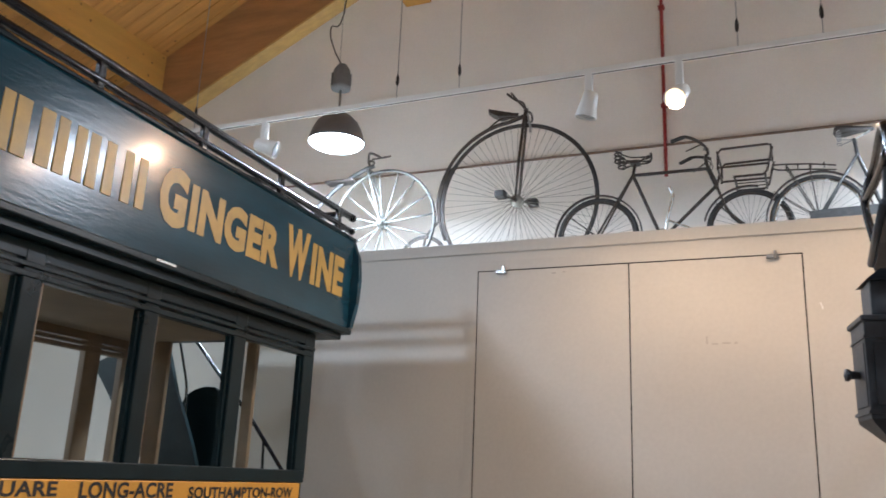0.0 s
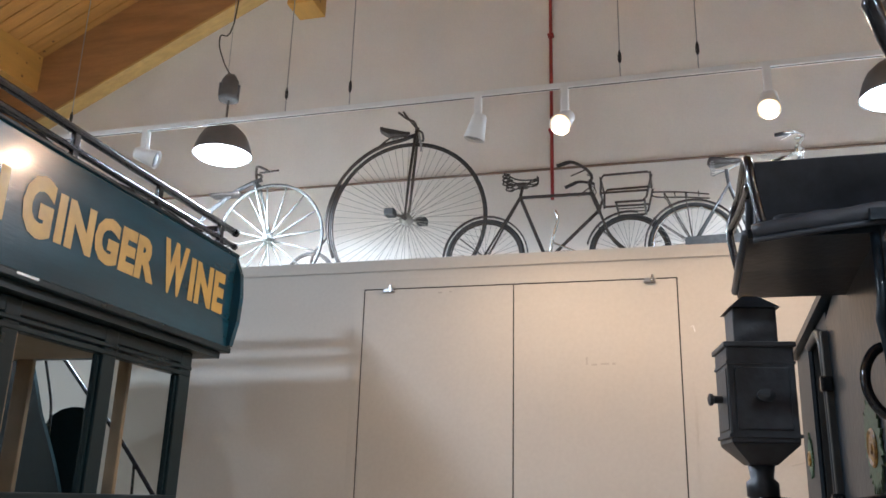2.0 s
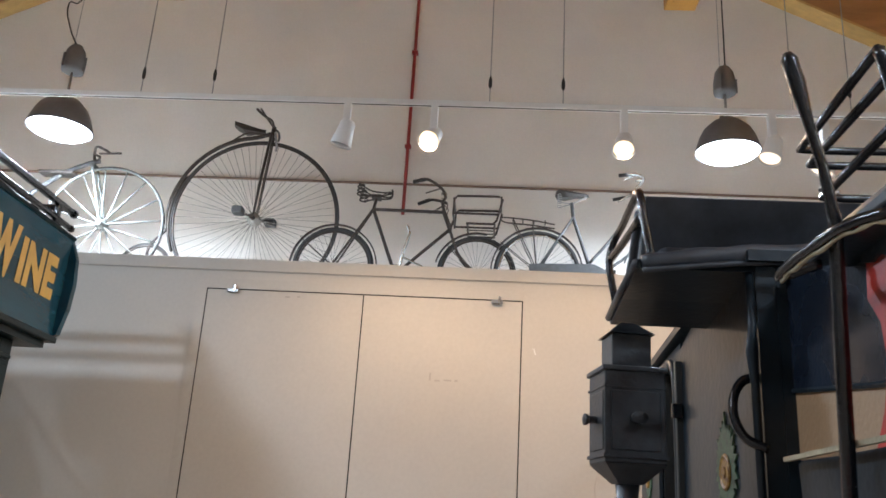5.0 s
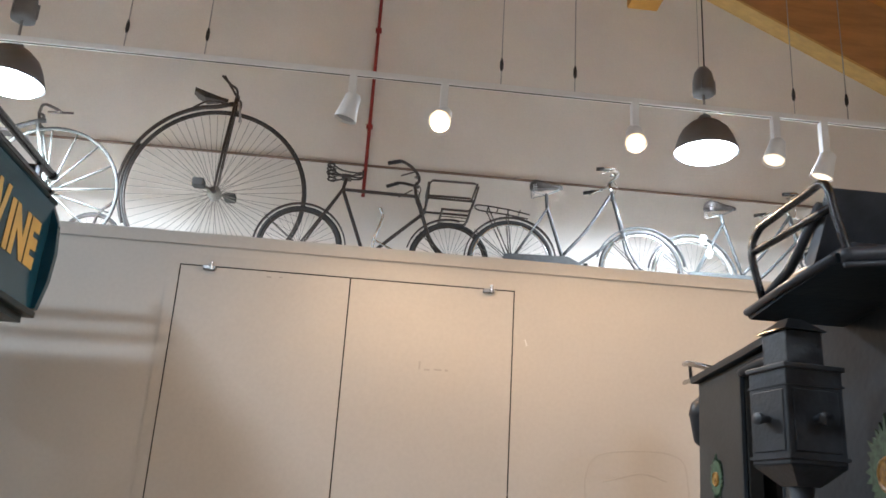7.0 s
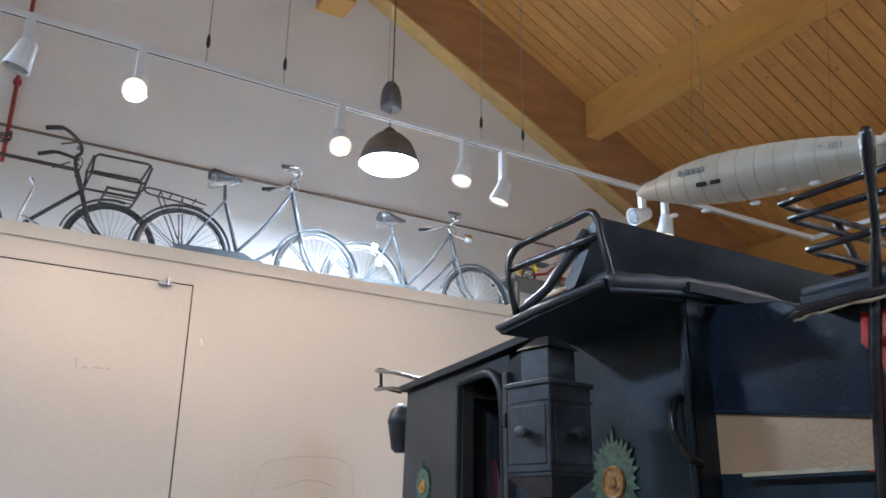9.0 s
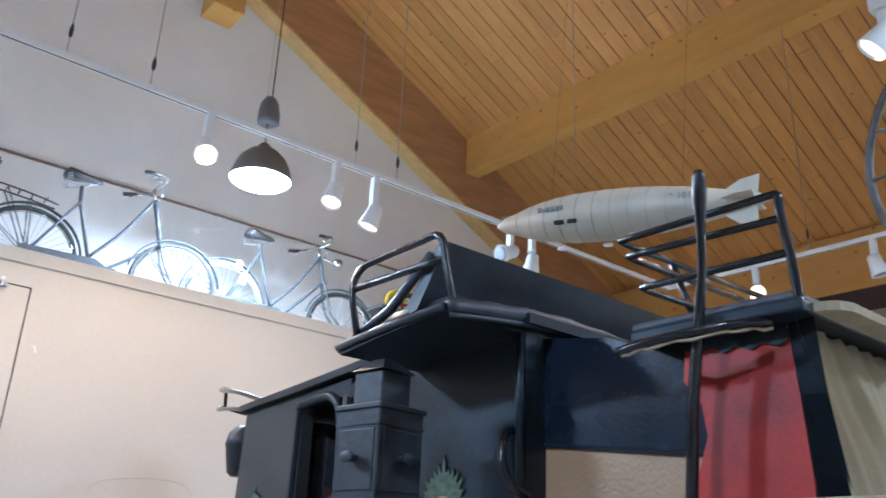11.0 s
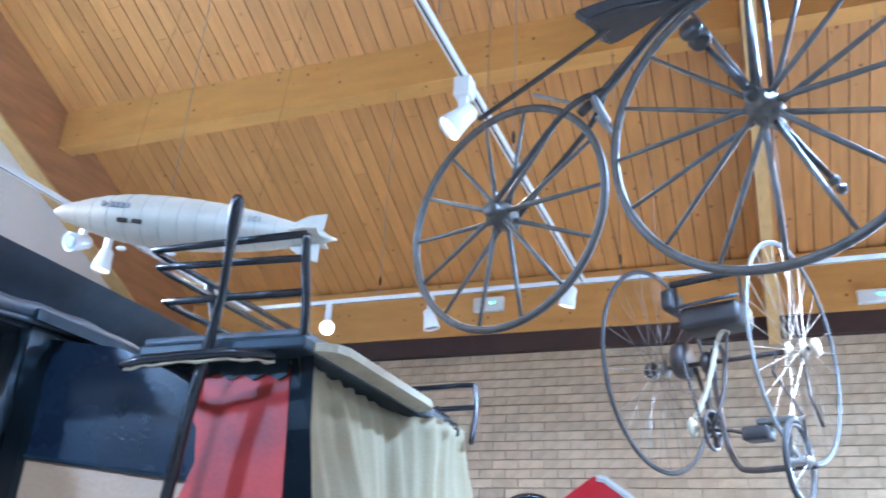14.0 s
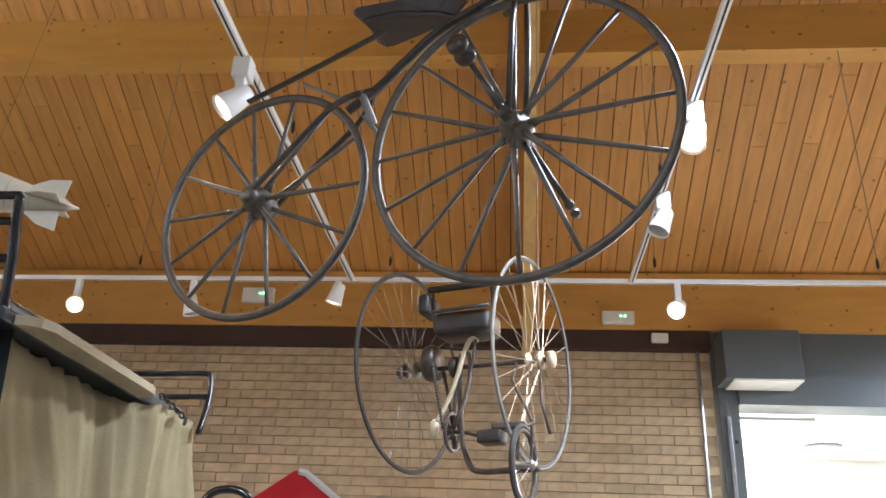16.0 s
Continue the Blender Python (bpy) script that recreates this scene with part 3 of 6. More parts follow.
spot(-1.55, 4.28, TZ, (0.9, 0.3, -0.3), 0, 0.12)
spot(4.85, 4.28, TZ, (-0.9, 0.1, -0.35), 0, 0.12)
spot(5.08, 4.28, TZ, (-0.1, 0.1, -1), 1, 0.14, SPOT_W * 0.5)
spot(6.82, 3.46, TZ, (-0.85, -0.5, -0.6), 2, 0.12, SPOT_W)
spot(6.82, 2.53, TZ, (0.1, -0.2, -1), 0, 0.12)
spot(6.82, 1.39, TZ, (0.1, 0.3, -1), 2, 0.02, SPOT_W * 2.0)
spot(6.82, -1.15, TZ, (-0.75, 0.35, -0.5), 2, 0.12, SPOT_W)
spot(4.07, 1.285, TZ, (-0.35, 0.75, -0.9), 1, 0.14, SPOT_W * 0.6, True)
spot(4.48, -0.82, TZ, (-0.3, 0.3, -1), 2, 0.08, SPOT_W * 0.6, True)
spot(5.41, -0.82, TZ, (-0.1, 0.4, -0.9), 0, 0.09, 0.0, True)
for y, z, w, h, led in ((2.90, 4.58, 0.36, 0.17, True), (-1.04, 4.36, 0.34, 0.14, True), (-1.46, 4.14, 0.17, 0.10, False)):
    e = thing("emergency_light", pose(EAST - 0.122, y, z), "white emergency light box fixed above the brick wall", "emergency light")
    part("case", box(-0.07, -w / 2, -h / 2, 0, w / 2, h / 2, bevel=0.012), WHITE, e)
    if led:
        for dy in (-0.02, 0.02):
            part("led", spin([(0.008, -0.072), (0.008, -0.078)], 10, "X", Matrix.Translation((0, dy - 0.05, 0.01))), GLOW_GREEN, e)


# ---- horse bus ----
bus = thing("horse_bus", pose(-0.578, 3.95, 0, -0.4, 0, 1.7), "dark green horse bus with gilt advertising board and roof railings", "horse bus")
LEN = -4.3
# Advertising board, slightly bellied at its foot, with a rounded end.
face = [(0.0, 2.127), (0.010, 2.655), (0.004, 2.668), (-0.05, 2.668), (-0.05, 2.127)]
part("advertising_board", prism(face, LEN, -0.004, "Y"), BUS_GREEN, bus, "glossy dark teal board")
endcap = [(-0.06, 2.11), (0.02, 2.14), (0.05, 2.28), (0.058, 2.42), (0.045, 2.56), (0.0, 2.67), (-0.06, 2.69)]
part("board_end", prism(endcap, -0.004, 0.035, "Y"), BUS_GREEN, bus)
part("board_end", prism([(u - 1.52, v) for u, v in [(0, 2.11), (0.12, 2.11), (0.12, 2.72), (0, 2.72)]], LEN, 0.03, "Y"), BUS_GREEN, bus)
part("top_moulding", box(-0.055, LEN, 2.668, 0.012, 0.03, 2.686, bevel=0.004), BUS_BLACK, bus)
part("bottom_moulding", box(-0.05, LEN, 2.095, 0.02, 0.02, 2.128, bevel=0.006), BUS_BLACK, bus)
part("soffit", box(-1.46, LEN, 2.06, -0.02, -0.03, 2.098), BUS_BLACK, bus)
part("upper_deck", box(-1.44, LEN, 2.10, -0.06, -0.03, 2.13), TAN_LINING, bus)
part("deck_bench", box(-0.95, LEN + 0.2, 2.13, -0.55, -0.5, 2.52, bevel=0.02), CREAM_WOOD, bus, "slatted roof bench")
part("back_board", box(-1.44, -0.032, 2.13, -0.06, -0.012, 2.66), BUS_BLACK, bus)
for x in (-0.06, -1.44):
    for z, r in ((2.842, 0.021), (2.755, 0.017)):
        part("roof_rail", tube([(x, LEN, z), (x, 0.06, z)], r, sides=10), IRON, bus, "", True)
        part("rail_cap", spin([(0.005, 0.06), (r * 1.15, 0.062), (r * 1.2, 0.085), (0.006, 0.10)], 12, "Y", Matrix.Translation((x, 0, z))), IRON, bus)
    for y in (-0.10, -0.74, -1.40, -2.05, -2.70, -3.35, -4.0):
        part("rail_post", box(x - 0.012, y - 0.02, 2.70, x + 0.012, y + 0.02, 2.845, bevel=0.004), IRON, bus)
for z in (2.842, 2.755):
    part("roof_rail", tube([(-1.44, -0.02, z), (-0.06, -0.02, z)], 0.018, sides=10), IRON, bus, "", True)
wiring = curve_points([(-0.075, -3.6, 2.74), (-0.085, -3.0, 2.70), (-0.075, -2.6, 2.745), (-0.09, -2.1, 2.71), (-0.075, -1.7, 2.75), (-0.09, -1.3, 2.715), (-0.08, -0.8, 2.75), (-0.09, -0.3, 2.73)], 6)
part("trailing_wire", tube(wiring, 0.006, sides=5), DARK_GAP, bus)
# Body: corner posts, window pillars, mouldings and glass.
BX = -0.10
posts = [(-0.19, -0.30), (-0.855, -0.955), (-1.50, -1.59), (-2.12, -2.21), (-2.76, -2.85), (-3.45, -3.55), (-4.15, -4.3)]
for side, FRAME in ((0, BUS_BLACK), (1, CREAM_WOOD)):
    xo = BX if side == 0 else -1.40
    for a, b in posts if side == 0 else ((-0.19, -0.27), (-0.455, -0.575), (-1.60, -1.70), (-2.75, -2.85), (-4.15, -4.3)):
        part("window_pillar", box(xo - 0.04, b, 1.27, xo + 0.008, a, 2.06, bevel=0.006), FRAME, bus)
    part("sill", box(xo - 0.05, LEN, 1.25, xo + 0.016, -0.21, 1.315, bevel=0.006), FRAME, bus)
    for z0, z1, j in ((1.93, 1.955, 0.012), (1.965, 1.985, 0.018), (1.995, 2.058, 0.006)):
        part("moulding", box(xo - 0.04, LEN, z0, xo + j, -0.20, z1, bevel=0.004), FRAME, bus)
    part("lower_panel", box(xo - 0.04, LEN, 0.55, xo + 0.002, -0.21, 1.25), BUS_BLACK, bus)
    for (a, b), (c, d) in zip(posts, posts[1:]) if side == 0 else ():
        pane = part("pane", box(xo - 0.022, c + 0.004, 1.317, xo - 0.018, b - 0.004, 1.928), GLASS, bus, "clear window glass")
        pane.visible_shadow = False
        for e0, e1, sash_mat in ((b - 0.016, b - 0.001, BUS_BLACK), (c + 0.001, c + 0.020, CREAM_WOOD)):
            part("sash", box(xo - 0.036, e0, 1.316, xo - 0.008, e1, 1.929, bevel=0.003), sash_mat, pane)
part("end_panel", box(-1.36, -0.24, 0.55, -0.142, -0.20, 1.30), BUS_BLACK, bus)
for x0, x1 in ((-1.19, -1.08), (-0.52, -0.45)):
    part("end_pillar", box(x0, -0.235, 1.30, x1, -0.205, 2.035, bevel=0.005), CREAM_WOOD, bus)
part("inner_ceiling", box(-1.36, LEN, 2.035, -0.145, -0.24, 2.058), TAN_LINING, bus)
part("bench_seat", box(-1.33, LEN + 0.2, 0.95, -1.0, -0.5, 1.05, bevel=0.03), LEATHER, bus)
part("floor_frame", box(-1.36, LEN, 0.50, -0.142, -0.21, 0.56), BUS_BLACK, bus)
# Route board.
part("route_board", box(BX + 0.002, LEN, 1.13, BX + 0.022, -0.255, 1.248, bevel=0.004), YELLOW, bus, "orange route board")
out_x = pose(BX + 0.0222, 0, 0) @ Matrix(((0, 0, 1, 0), (1, 0, 0, 0), (0, 1, 0, 0), (0, 0, 0, 1)))


def words(text, y0, y1, z0, h, mat, x):
    tilt = 0.018 if z0 > 2 else 0.0
    m = Matrix.Translation((x + tilt * (z0 - 2.127), y0, z0)) @ Matrix(((0, tilt, 1, 0), (1, 0, 0, 0), (0, 1, 0, 0), (0, 0, 0, 1)))
    return writing("lettering", text, mat, bus, m, h, y1 - y0, 0.002, 0.055 if mat is GOLD else 0.03)


words("LONG-ACRE", -1.815, -1.290, 1.180, 0.062, LETTER_BLACK, BX + 0.0225)
words("SOUTHAMPTON-ROW", -1.186, -0.328, 1.174, 0.052, LETTER_BLACK, BX + 0.0225)
words("SQUARE", -2.30, -1.920, 1.180, 0.062, LETTER_BLACK, BX + 0.0225)
words("INGER", -1.512, -0.792, 2.293, 0.215, GOLD, 0.0012)
words("G", -1.709, -1.535, 2.278, 0.262, GOLD, 0.0012)
words("W", -0.735, -0.505, 2.288, 0.272, GOLD, 0.0012)
words("INE", -0.475, -0.107, 2.296, 0.230, GOLD, 0.0012)
for y0, w in ((-2.74, 0.12), (-2.575, 0.13), (-2.437, 0.165), (-2.256, 0.135), (-2.105, 0.135), (-1.921, 0.129)):
    for k in (0.0, 0.62):
        part("gilt_bar", box(0.0025, y0 + k * w, 2.293, 0.0085, y0 + (k + 0.36) * w, 2.503, bevel=0.001), GOLD, bus, "plain gilt bar in place of a maker's name")
part("grab_plate", box(0.0, -1.69, 2.112, 0.024, -1.57, 2.122), CHROME, bus)
# Curved stair and dash at the far platform.
stringer = [(-2.12, 1.97), (-1.96, 1.78), (-1.81, 1.585), (-1.66, 1.42), (-1.53, 1.28), (-1.45, 0.52), (-1.05, 0.52), (-1.138, 1.295), (-1.20, 1.45), (-1.272, 1.594), (-1.37, 1.78), (-1.448, 1.985), (-1.503, 2.12), (-1.75, 2.12)]
part("stair_stringer", prism(stringer, 0.235, 0.265, "Y"), BUS_BLACK, bus, "dark curved stair stringer")
part("stair_rail", tube(curve_points([(-1.60, 0.40, 2.36), (-1.404, 0.40, 2.163), (-1.104, 0.40, 1.851), (-0.899, 0.40, 1.648), (-0.601, 0.40, 1.301), (-0.40, 0.40, 1.05)], 4), 0.014, sides=8), IRON, bus, "", True)
part("stair_rail", tube(curve_points([(-1.56, 0.40, 2.26), (-1.535, 0.40, 2.165), (-1.46, 0.40, 1.95), (-1.423, 0.40, 1.812), (-1.40, 0.40, 1.55)], 4), 0.009, sides=8), IRON, bus, "", True)
for x, z in ((-1.104, 1.85), (-0.765, 1.495)):
    part("stair_baluster", tube([(x, 0.40, z), (x + 0.03, 0.40, z - 0.55), (x + 0.03, 0.40, 0.52)], 0.009, sides=6), IRON, bus)
part("platform", box(-1.36, -0.20, 0.45, -0.14, 0.75, 0.52), BUS_BLACK, bus)
dash = [(-1.13, 0.52), (-1.108, 1.41), (-1.13, 1.70), (-1.165, 1.80), (-1.23, 1.835), (-1.308, 1.84), (-1.39, 1.82), (-1.465, 1.775), (-1.50, 1.69), (-1.47, 1.56), (-1.395, 1.476), (-1.37, 0.52)]
part("dash_panel", prism(dash, 0.45, 0.48, "Y"), BUS_BLACK, bus, "dark round-topped panel")


# ---- coach ----
coach = thing("stagecoach", pose(2.78, 2.0, 0), "black and navy horse-drawn coach with roof seats and iron rails", "coach")
COACH_INV = Matrix.Translation((-2.78, -2.0, 0))


def cpart(name, bm, mat, label="", parent=None, smooth=False):
    bm.transform(COACH_INV)
    return part(name, bm, mat, parent or coach, label, smooth)


SX, FX = 2.33, 3.23
# Side walls with a door opening.
for x0, x1 in ((SX, SX + 0.045), (FX - 0.045, FX)):
    cpart("side_panel", prism([(1.66, 0.75), (2.435, 0.75), (2.435, 1.90), (2.25, 1.945), (1.66, 1.945)], x0, x1), COACH_BLACK if x0 == SX else COACH_GREY)
    cpart("side_panel", prism([(2.72, 0.75), (3.13, 0.85), (3.16, 1.30), (3.13, 1.88), (2.72, 1.905)], x0, x1), COACH_GREY, "dull grey side panel")
    cpart("door_head", prism([(2.436, 1.865), (2.719, 1.86), (2.719, 1.908), (2.436, 1.92)], x0, x1), COACH_BLACK)
    cpart("door_lower", prism([(2.436, 0.75), (2.719, 0.75), (2.719, 1.22), (2.436, 1.22)], x0 + 0.01, x1 - 0.01), COACH_BLACK)
cpart("front_wall", box(SX + 0.046, 1.66, 0.75, FX - 0.046, 1.70, 1.94), COACH_BLACK)
cpart("rear_wall", box(SX + 0.046, 3.09, 0.85, FX - 0.046, 3.13, 1.88), COACH_GREY)
cpart("cabin_floor", box(SX + 0.046, 1.70, 0.75, FX - 0.046, 3.09, 0.80), COACH_BLACK)
cpart("seat_lining", box(SX + 0.10, 2.75, 0.80, FX - 0.10, 3.08, 1.8, bevel=0.03), LEATHER)
cpart("red_curtain", prism([(2.55, 1.22), (2.70, 1.22), (2.70, 1.60), (2.66, 1.60)], SX + 0.10, SX + 0.12), MAROON, "dull red window curtain")
roof = [(1.62, 1.946), (2.25, 1.948), (2.72, 1.910), (3.15, 1.882), (3.15, 1.905), (2.72, 1.935), (2.25, 1.972), (1.62, 1.972)]
cpart("roof", prism(roof, SX - 0.025, FX + 0.025), COACH_BLACK)
cpart("door_moulding", tube(curve_points([(SX - 0.008, 2.46, 1.2), (SX - 0.008, 2.455, 1.6), (SX - 0.008, 2.47, 1.80), (SX - 0.008, 2.53, 1.868), (SX - 0.008, 2.62, 1.872), (SX - 0.008, 2.735, 1.862)], 5), 0.016, sides=8), COACH_BLACK, "", None, True)
cpart("door_moulding", tube([(SX - 0.006, 2.735, 1.862), (SX - 0.006, 2.745, 1.2)], 0.012, sides=6), COACH_BLACK)
cpart("door_post", box(SX - 0.02, 2.425, 1.0, SX + 0.02, 2.452, 1.86, bevel=0.004), COACH_GREY)
for z in (1.68, 1.35):
    cpart("hinge", box(SX - 0.035, 2.41, z, SX - 0.001, 2.435, z + 0.045, bevel=0.005), IRON)


def star(y, z, r, tall):
    pts = []
    for k in range(56):
        a = 2 * math.pi * k / 56
        rr = (r if k % 8 == 0 else r * (0.86 + 0.06 * (k % 3))) if k % 2 == 0 else r * 0.74
        pts.append((y + rr * math.sin(a), z + rr * math.cos(a) * tall * (1.12 if k == 0 else 1)))
    badge = cpart("star_badge", prism(pts, SX - 0.006, SX - 0.001), STAR_GREEN, "painted green rayed star")
    cpart("medallion", spin([(r * 0.45, 0.0), (r * 0.45, -0.003), (r * 0.40, -0.006), (r * 0.33, -0.003), (r * 0.16, -0.004), (r * 0.12, -0.007), (r * 0.03, -0.007)], 24, "X", Matrix.Translation((SX - 0.006, y, z - r * 0.1))), BADGE_GOLD, "gilt centre", badge)


star(1.955, 1.505, 0.10, 1.25)
star(2.985, 1.52, 0.058, 1.3)
# Open front: navy panel, tan panel, pillar, red panel and its black edge.
cpart("navy_panel", prism([(1.717, 1.665), (1.728, 1.940), (1.46, 1.898), (1.219, 1.809), (1.20, 1.72), (1.19, 1.603)], 2.400, 2.43), COACH_NAVY, "navy blue glossy panel")
cpart("panel_bead", tube([(2.399, 1.717, 1.665), (2.399, 1.19, 1.603)], 0.006, sides=6), COACH_BLACK)
cpart("tan_panel", prism([(1.712, 1.510), (1.717, 1.664), (1.19, 1.602), (1.19, 1.50)], 2.403, 2.43), TAN_PANEL, "brown leather-like panel")
cpart("tan_panel", prism([(1.71, 0.9), (1.71, 1.509), (1.19, 1.499), (1.19, 0.9)], 2.403, 2.43), COACH_BLACK)
cpart("pillar", tube([(SX - 0.012, 1.665, 1.93), (SX - 0.012, 1.668, 1.80), (SX - 0.018, 1.66, 1.74), (SX - 0.012, 1.668, 1.68), (SX - 0.012, 1.66, 1.2)], [0.010, 0.010, 0.015, 0.010, 0.010], sides=10), COACH_BLACK, "", None, True)
cpart("grab_handle", tube(curve_points([(2.345, 1.688, 1.690), (2.302, 1.692, 1.683), (2.275, 1.682, 1.645), (2.270, 1.672, 1.595), (2.290, 1.662, 1.550), (2.335, 1.655, 1.528)], 6), 0.011, sides=8), IRON, "", None, True)
red_line = [(1.235, 1.83), (1.245, 1.76), (1.205, 1.71), (1.195, 1.64), (1.225, 1.56), (1.28, 1.48), (1.30, 1.30), (0.985, 1.30), (0.982, 1.55), (0.99, 1.70), (1.0, 1.83)]
cpart("red_panel", prism(red_line, 2.390, 2.398), RED_PAINT, "bright red curved side panel")
flap = bmesh.new()
left = [flap.verts.new(p) for p in ((2.392, 1.005, 1.86), (2.392, 0.992, 1.70), (2.392, 0.984, 1.55), (2.392, 0.975, 1.30), (2.392, 0.97, 1.10))]
right = [flap.verts.new(p) for p in ((2.374, 0.938, 1.86), (2.390, 0.936, 1.70), (2.428, 0.934, 1.55), (2.50, 0.93, 1.30), (2.52, 0.93, 1.10))]
for k in range(4):
    flap.faces.new((left[k], right[k], right[k + 1], left[k + 1]))
bmesh.ops.solidify(flap, geom=flap.faces[:], thickness=0.006)
cpart("black_flap", flap, COACH_BLACK, "black cloth flap beside the apron")
cpart("foot_board", prism([(0.80, 1.499), (1.53, 1.494), (1.53, 1.503), (0.80, 1.508)], SX - 0.008, SX + 0.002), BEIGE_BOARD, "worn pale-edged foot board")
cpart("foot_front", prism([(0.84, 1.2), (1.50, 1.2), (1.54, 1.493), (0.83, 1.498)], SX + 0.025, SX + 0.04), COACH_BLACK)
cpart("boot", box(SX + 0.06, 0.99, 0.75, FX - 0.02, 1.64, 1.45, bevel=0.02), COACH_BLACK)
cpart("boot_side", prism([(0.80, 0.9), (1.16, 0.9), (1.16, 1.19), (0.81, 1.19)], SX + 0.01, SX + 0.04), COACH_BLACK)
cpart("boot_face", box(SX + 0.02, 0.79, 0.95, FX - 0.02, 0.815, 1.48), CREAM, "cream painted boot panel")
# Roof seat facing forward, overhanging the side.
plate = [(1.665, 1.930), (1.90, 1.915), (2.10, 1.893), (2.115, 1.905), (2.11, 1.925), (1.90, 1.942), (1.665, 1.952)]
seat = cpart("roof_seat", prism(plate, 2.062, 3.34), COACH_BLACK, "overhanging black roof seat board")
cpart("piping", tube([(2.060, 1.668, 1.943), (2.058, 1.90, 1.931), (2.058, 2.108, 1.914)], 0.011, sides=8), LEATHER, "", seat, True)
roll = curve_points([(2.072, 1.664, 1.945), (2.18, 1.658, 1.957), (2.30, 1.655, 1.969), (2.45, 1.652, 1.977), (2.60, 1.65, 1.972), (2.78, 1.652, 1.965), (3.0, 1.655, 1.970), (3.32, 1.66, 1.960)], 5)
cpart("padded_edge", tube(roll, [0.016 + 0.006 * min(1, k / 4) + 0.002 * math.sin(k * 1.3) for k in range(len(roll))], sides=10), LEATHER, "wavy padded leather edge", seat, True)
cpart("piping", tube([p + Vector((0, -0.012, -0.024)) for p in map(Vector, roll)], 0.007, sides=6), LEATHER, "", seat, True)
cpart("cushion", box(2.12, 1.70, 1.955, 3.30, 2.08, 2.002, bevel=0.02), LEATHER, "thin black leather cushion", seat, True)
cpart("backrest", prism([(1.70, 2.125), (1.715, 2.132), (1.74, 2.122), (1.855, 1.985), (1.835, 1.965), (1.81, 1.97)], 2.092, 3.32), LEATHER, "black padded backrest", seat)
R = 0.0105
rail_top = [(2.10, 1.67, 1.94), (2.085, 1.69, 2.05), (2.078, 1.712, 2.138), (2.075, 1.80, 2.142), (2.075, 1.97, 2.140), (2.066, 2.035, 2.125), (2.050, 2.045, 2.06), (2.066, 2.03, 1.935)]
cpart("arm_rail", tube(curve_points(rail_top, 4), R, sides=8), IRON, "", None, True)
cpart("arm_rail", tube(curve_points([(2.080, 1.70, 2.075), (2.070, 1.88, 2.072), (2.053, 2.042, 2.066)], 4), R, sides=8), IRON, "", None, True)
cpart("arm_brace", tube([(2.085, 1.75, 2.10), (2.09, 1.92, 1.99), (2.08, 2.06, 1.935)], 0.013, sides=8), LEATHER, "", None, True)
# Guard's seat at the open end with a three-bar iron rail and a tall handle.
cpart("guard_seat", box(SX - 0.01, 0.93, 1.845, FX + 0.05, 1.33, 1.872, bevel=0.006), COACH_BLACK, "dark guard's seat board")
cpart("seat_riser", box(2.405, 1.0, 1.70, FX - 0.02, 1.31, 1.844), COACH_BLACK)
cpart("frayed_edge", box(2.385, 1.0, 1.832, 2.40, 1.24, 1.844, bevel=0.003), CANVAS, "frayed pale canvas edge")
cpart("cushion", box(SX + 0.01, 0.95, 1.873, FX, 1.34, 1.895, bevel=0.008), LEATHER)
# Ragged black strip added to darken the top of the red panel.
ragged_foot = [(1.24, 1.826), (1.20, 1.815), (1.17, 1.822), (1.14, 1.806), (1.11, 1.816), (1.08, 1.803), (1.05, 1.814), (1.02, 1.800), (1.0, 1.810)]
cpart("seat_skirt", prism([(1.0, 1.844), (1.24, 1.844)] + ragged_foot, 2.384, 2.389), COACH_BLACK, "ragged black strip added to darken the top of the red panel")
bow = curve_points([(2.33, 1.28, 1.835), (2.285, 1.315, 1.822), (2.262, 1.31, 1.815), (2.262, 1.24, 1.822), (2.285, 1.08, 1.832), (2.33, 1.0, 1.835)], 5)
cpart("step_bow", tube(bow, 0.0095, sides=8), IRON, "", None, True)
wrap = [Vector(p) + Vector((0.004, 0, -0.012 + 0.003 * math.sin(k * 2.1))) for k, p in enumerate(bow[10:])]
cpart("frayed_wrap", tube(wrap, [0.0025 + 0.0022 * abs(math.sin(k * 1.7)) for k in range(len(wrap))], sides=7), BEIGE_BOARD, "frayed pale canvas binding", None, True)
A = [(2.337, 1.357, 2.101), (2.349, 1.345, 2.063), (2.357, 1.315, 1.981)]
D = [(2.313, 0.952, 2.086), (2.324, 0.954, 2.037), (2.335, 0.950, 1.967)]
for a, d in zip(A, D):
    a, d = Vector(a), Vector(d)
    end = Vector((3.32, a.y - 0.03, a.z - 0.0))
    cpart("guard_rail", tube([d, d.lerp(a, 0.9), a, a + Vector((0.04, 0.004, 0)), end], 0.0085, sides=8), IRON, "", None, True)
cpart("guard_post", tube(curve_points([D[0], D[1], D[2], (2.345, 0.945, 1.85)], 4), 0.010, sides=8), IRON, "", None, True)
for x in (2.55, 2.95):
    cpart("guard_post", tube([(x, 1.36, 2.10), (x + 0.01, 1.33, 1.99), (x + 0.02, 1.28, 1.872)], 0.010, sides=8), IRON, "", None, True)
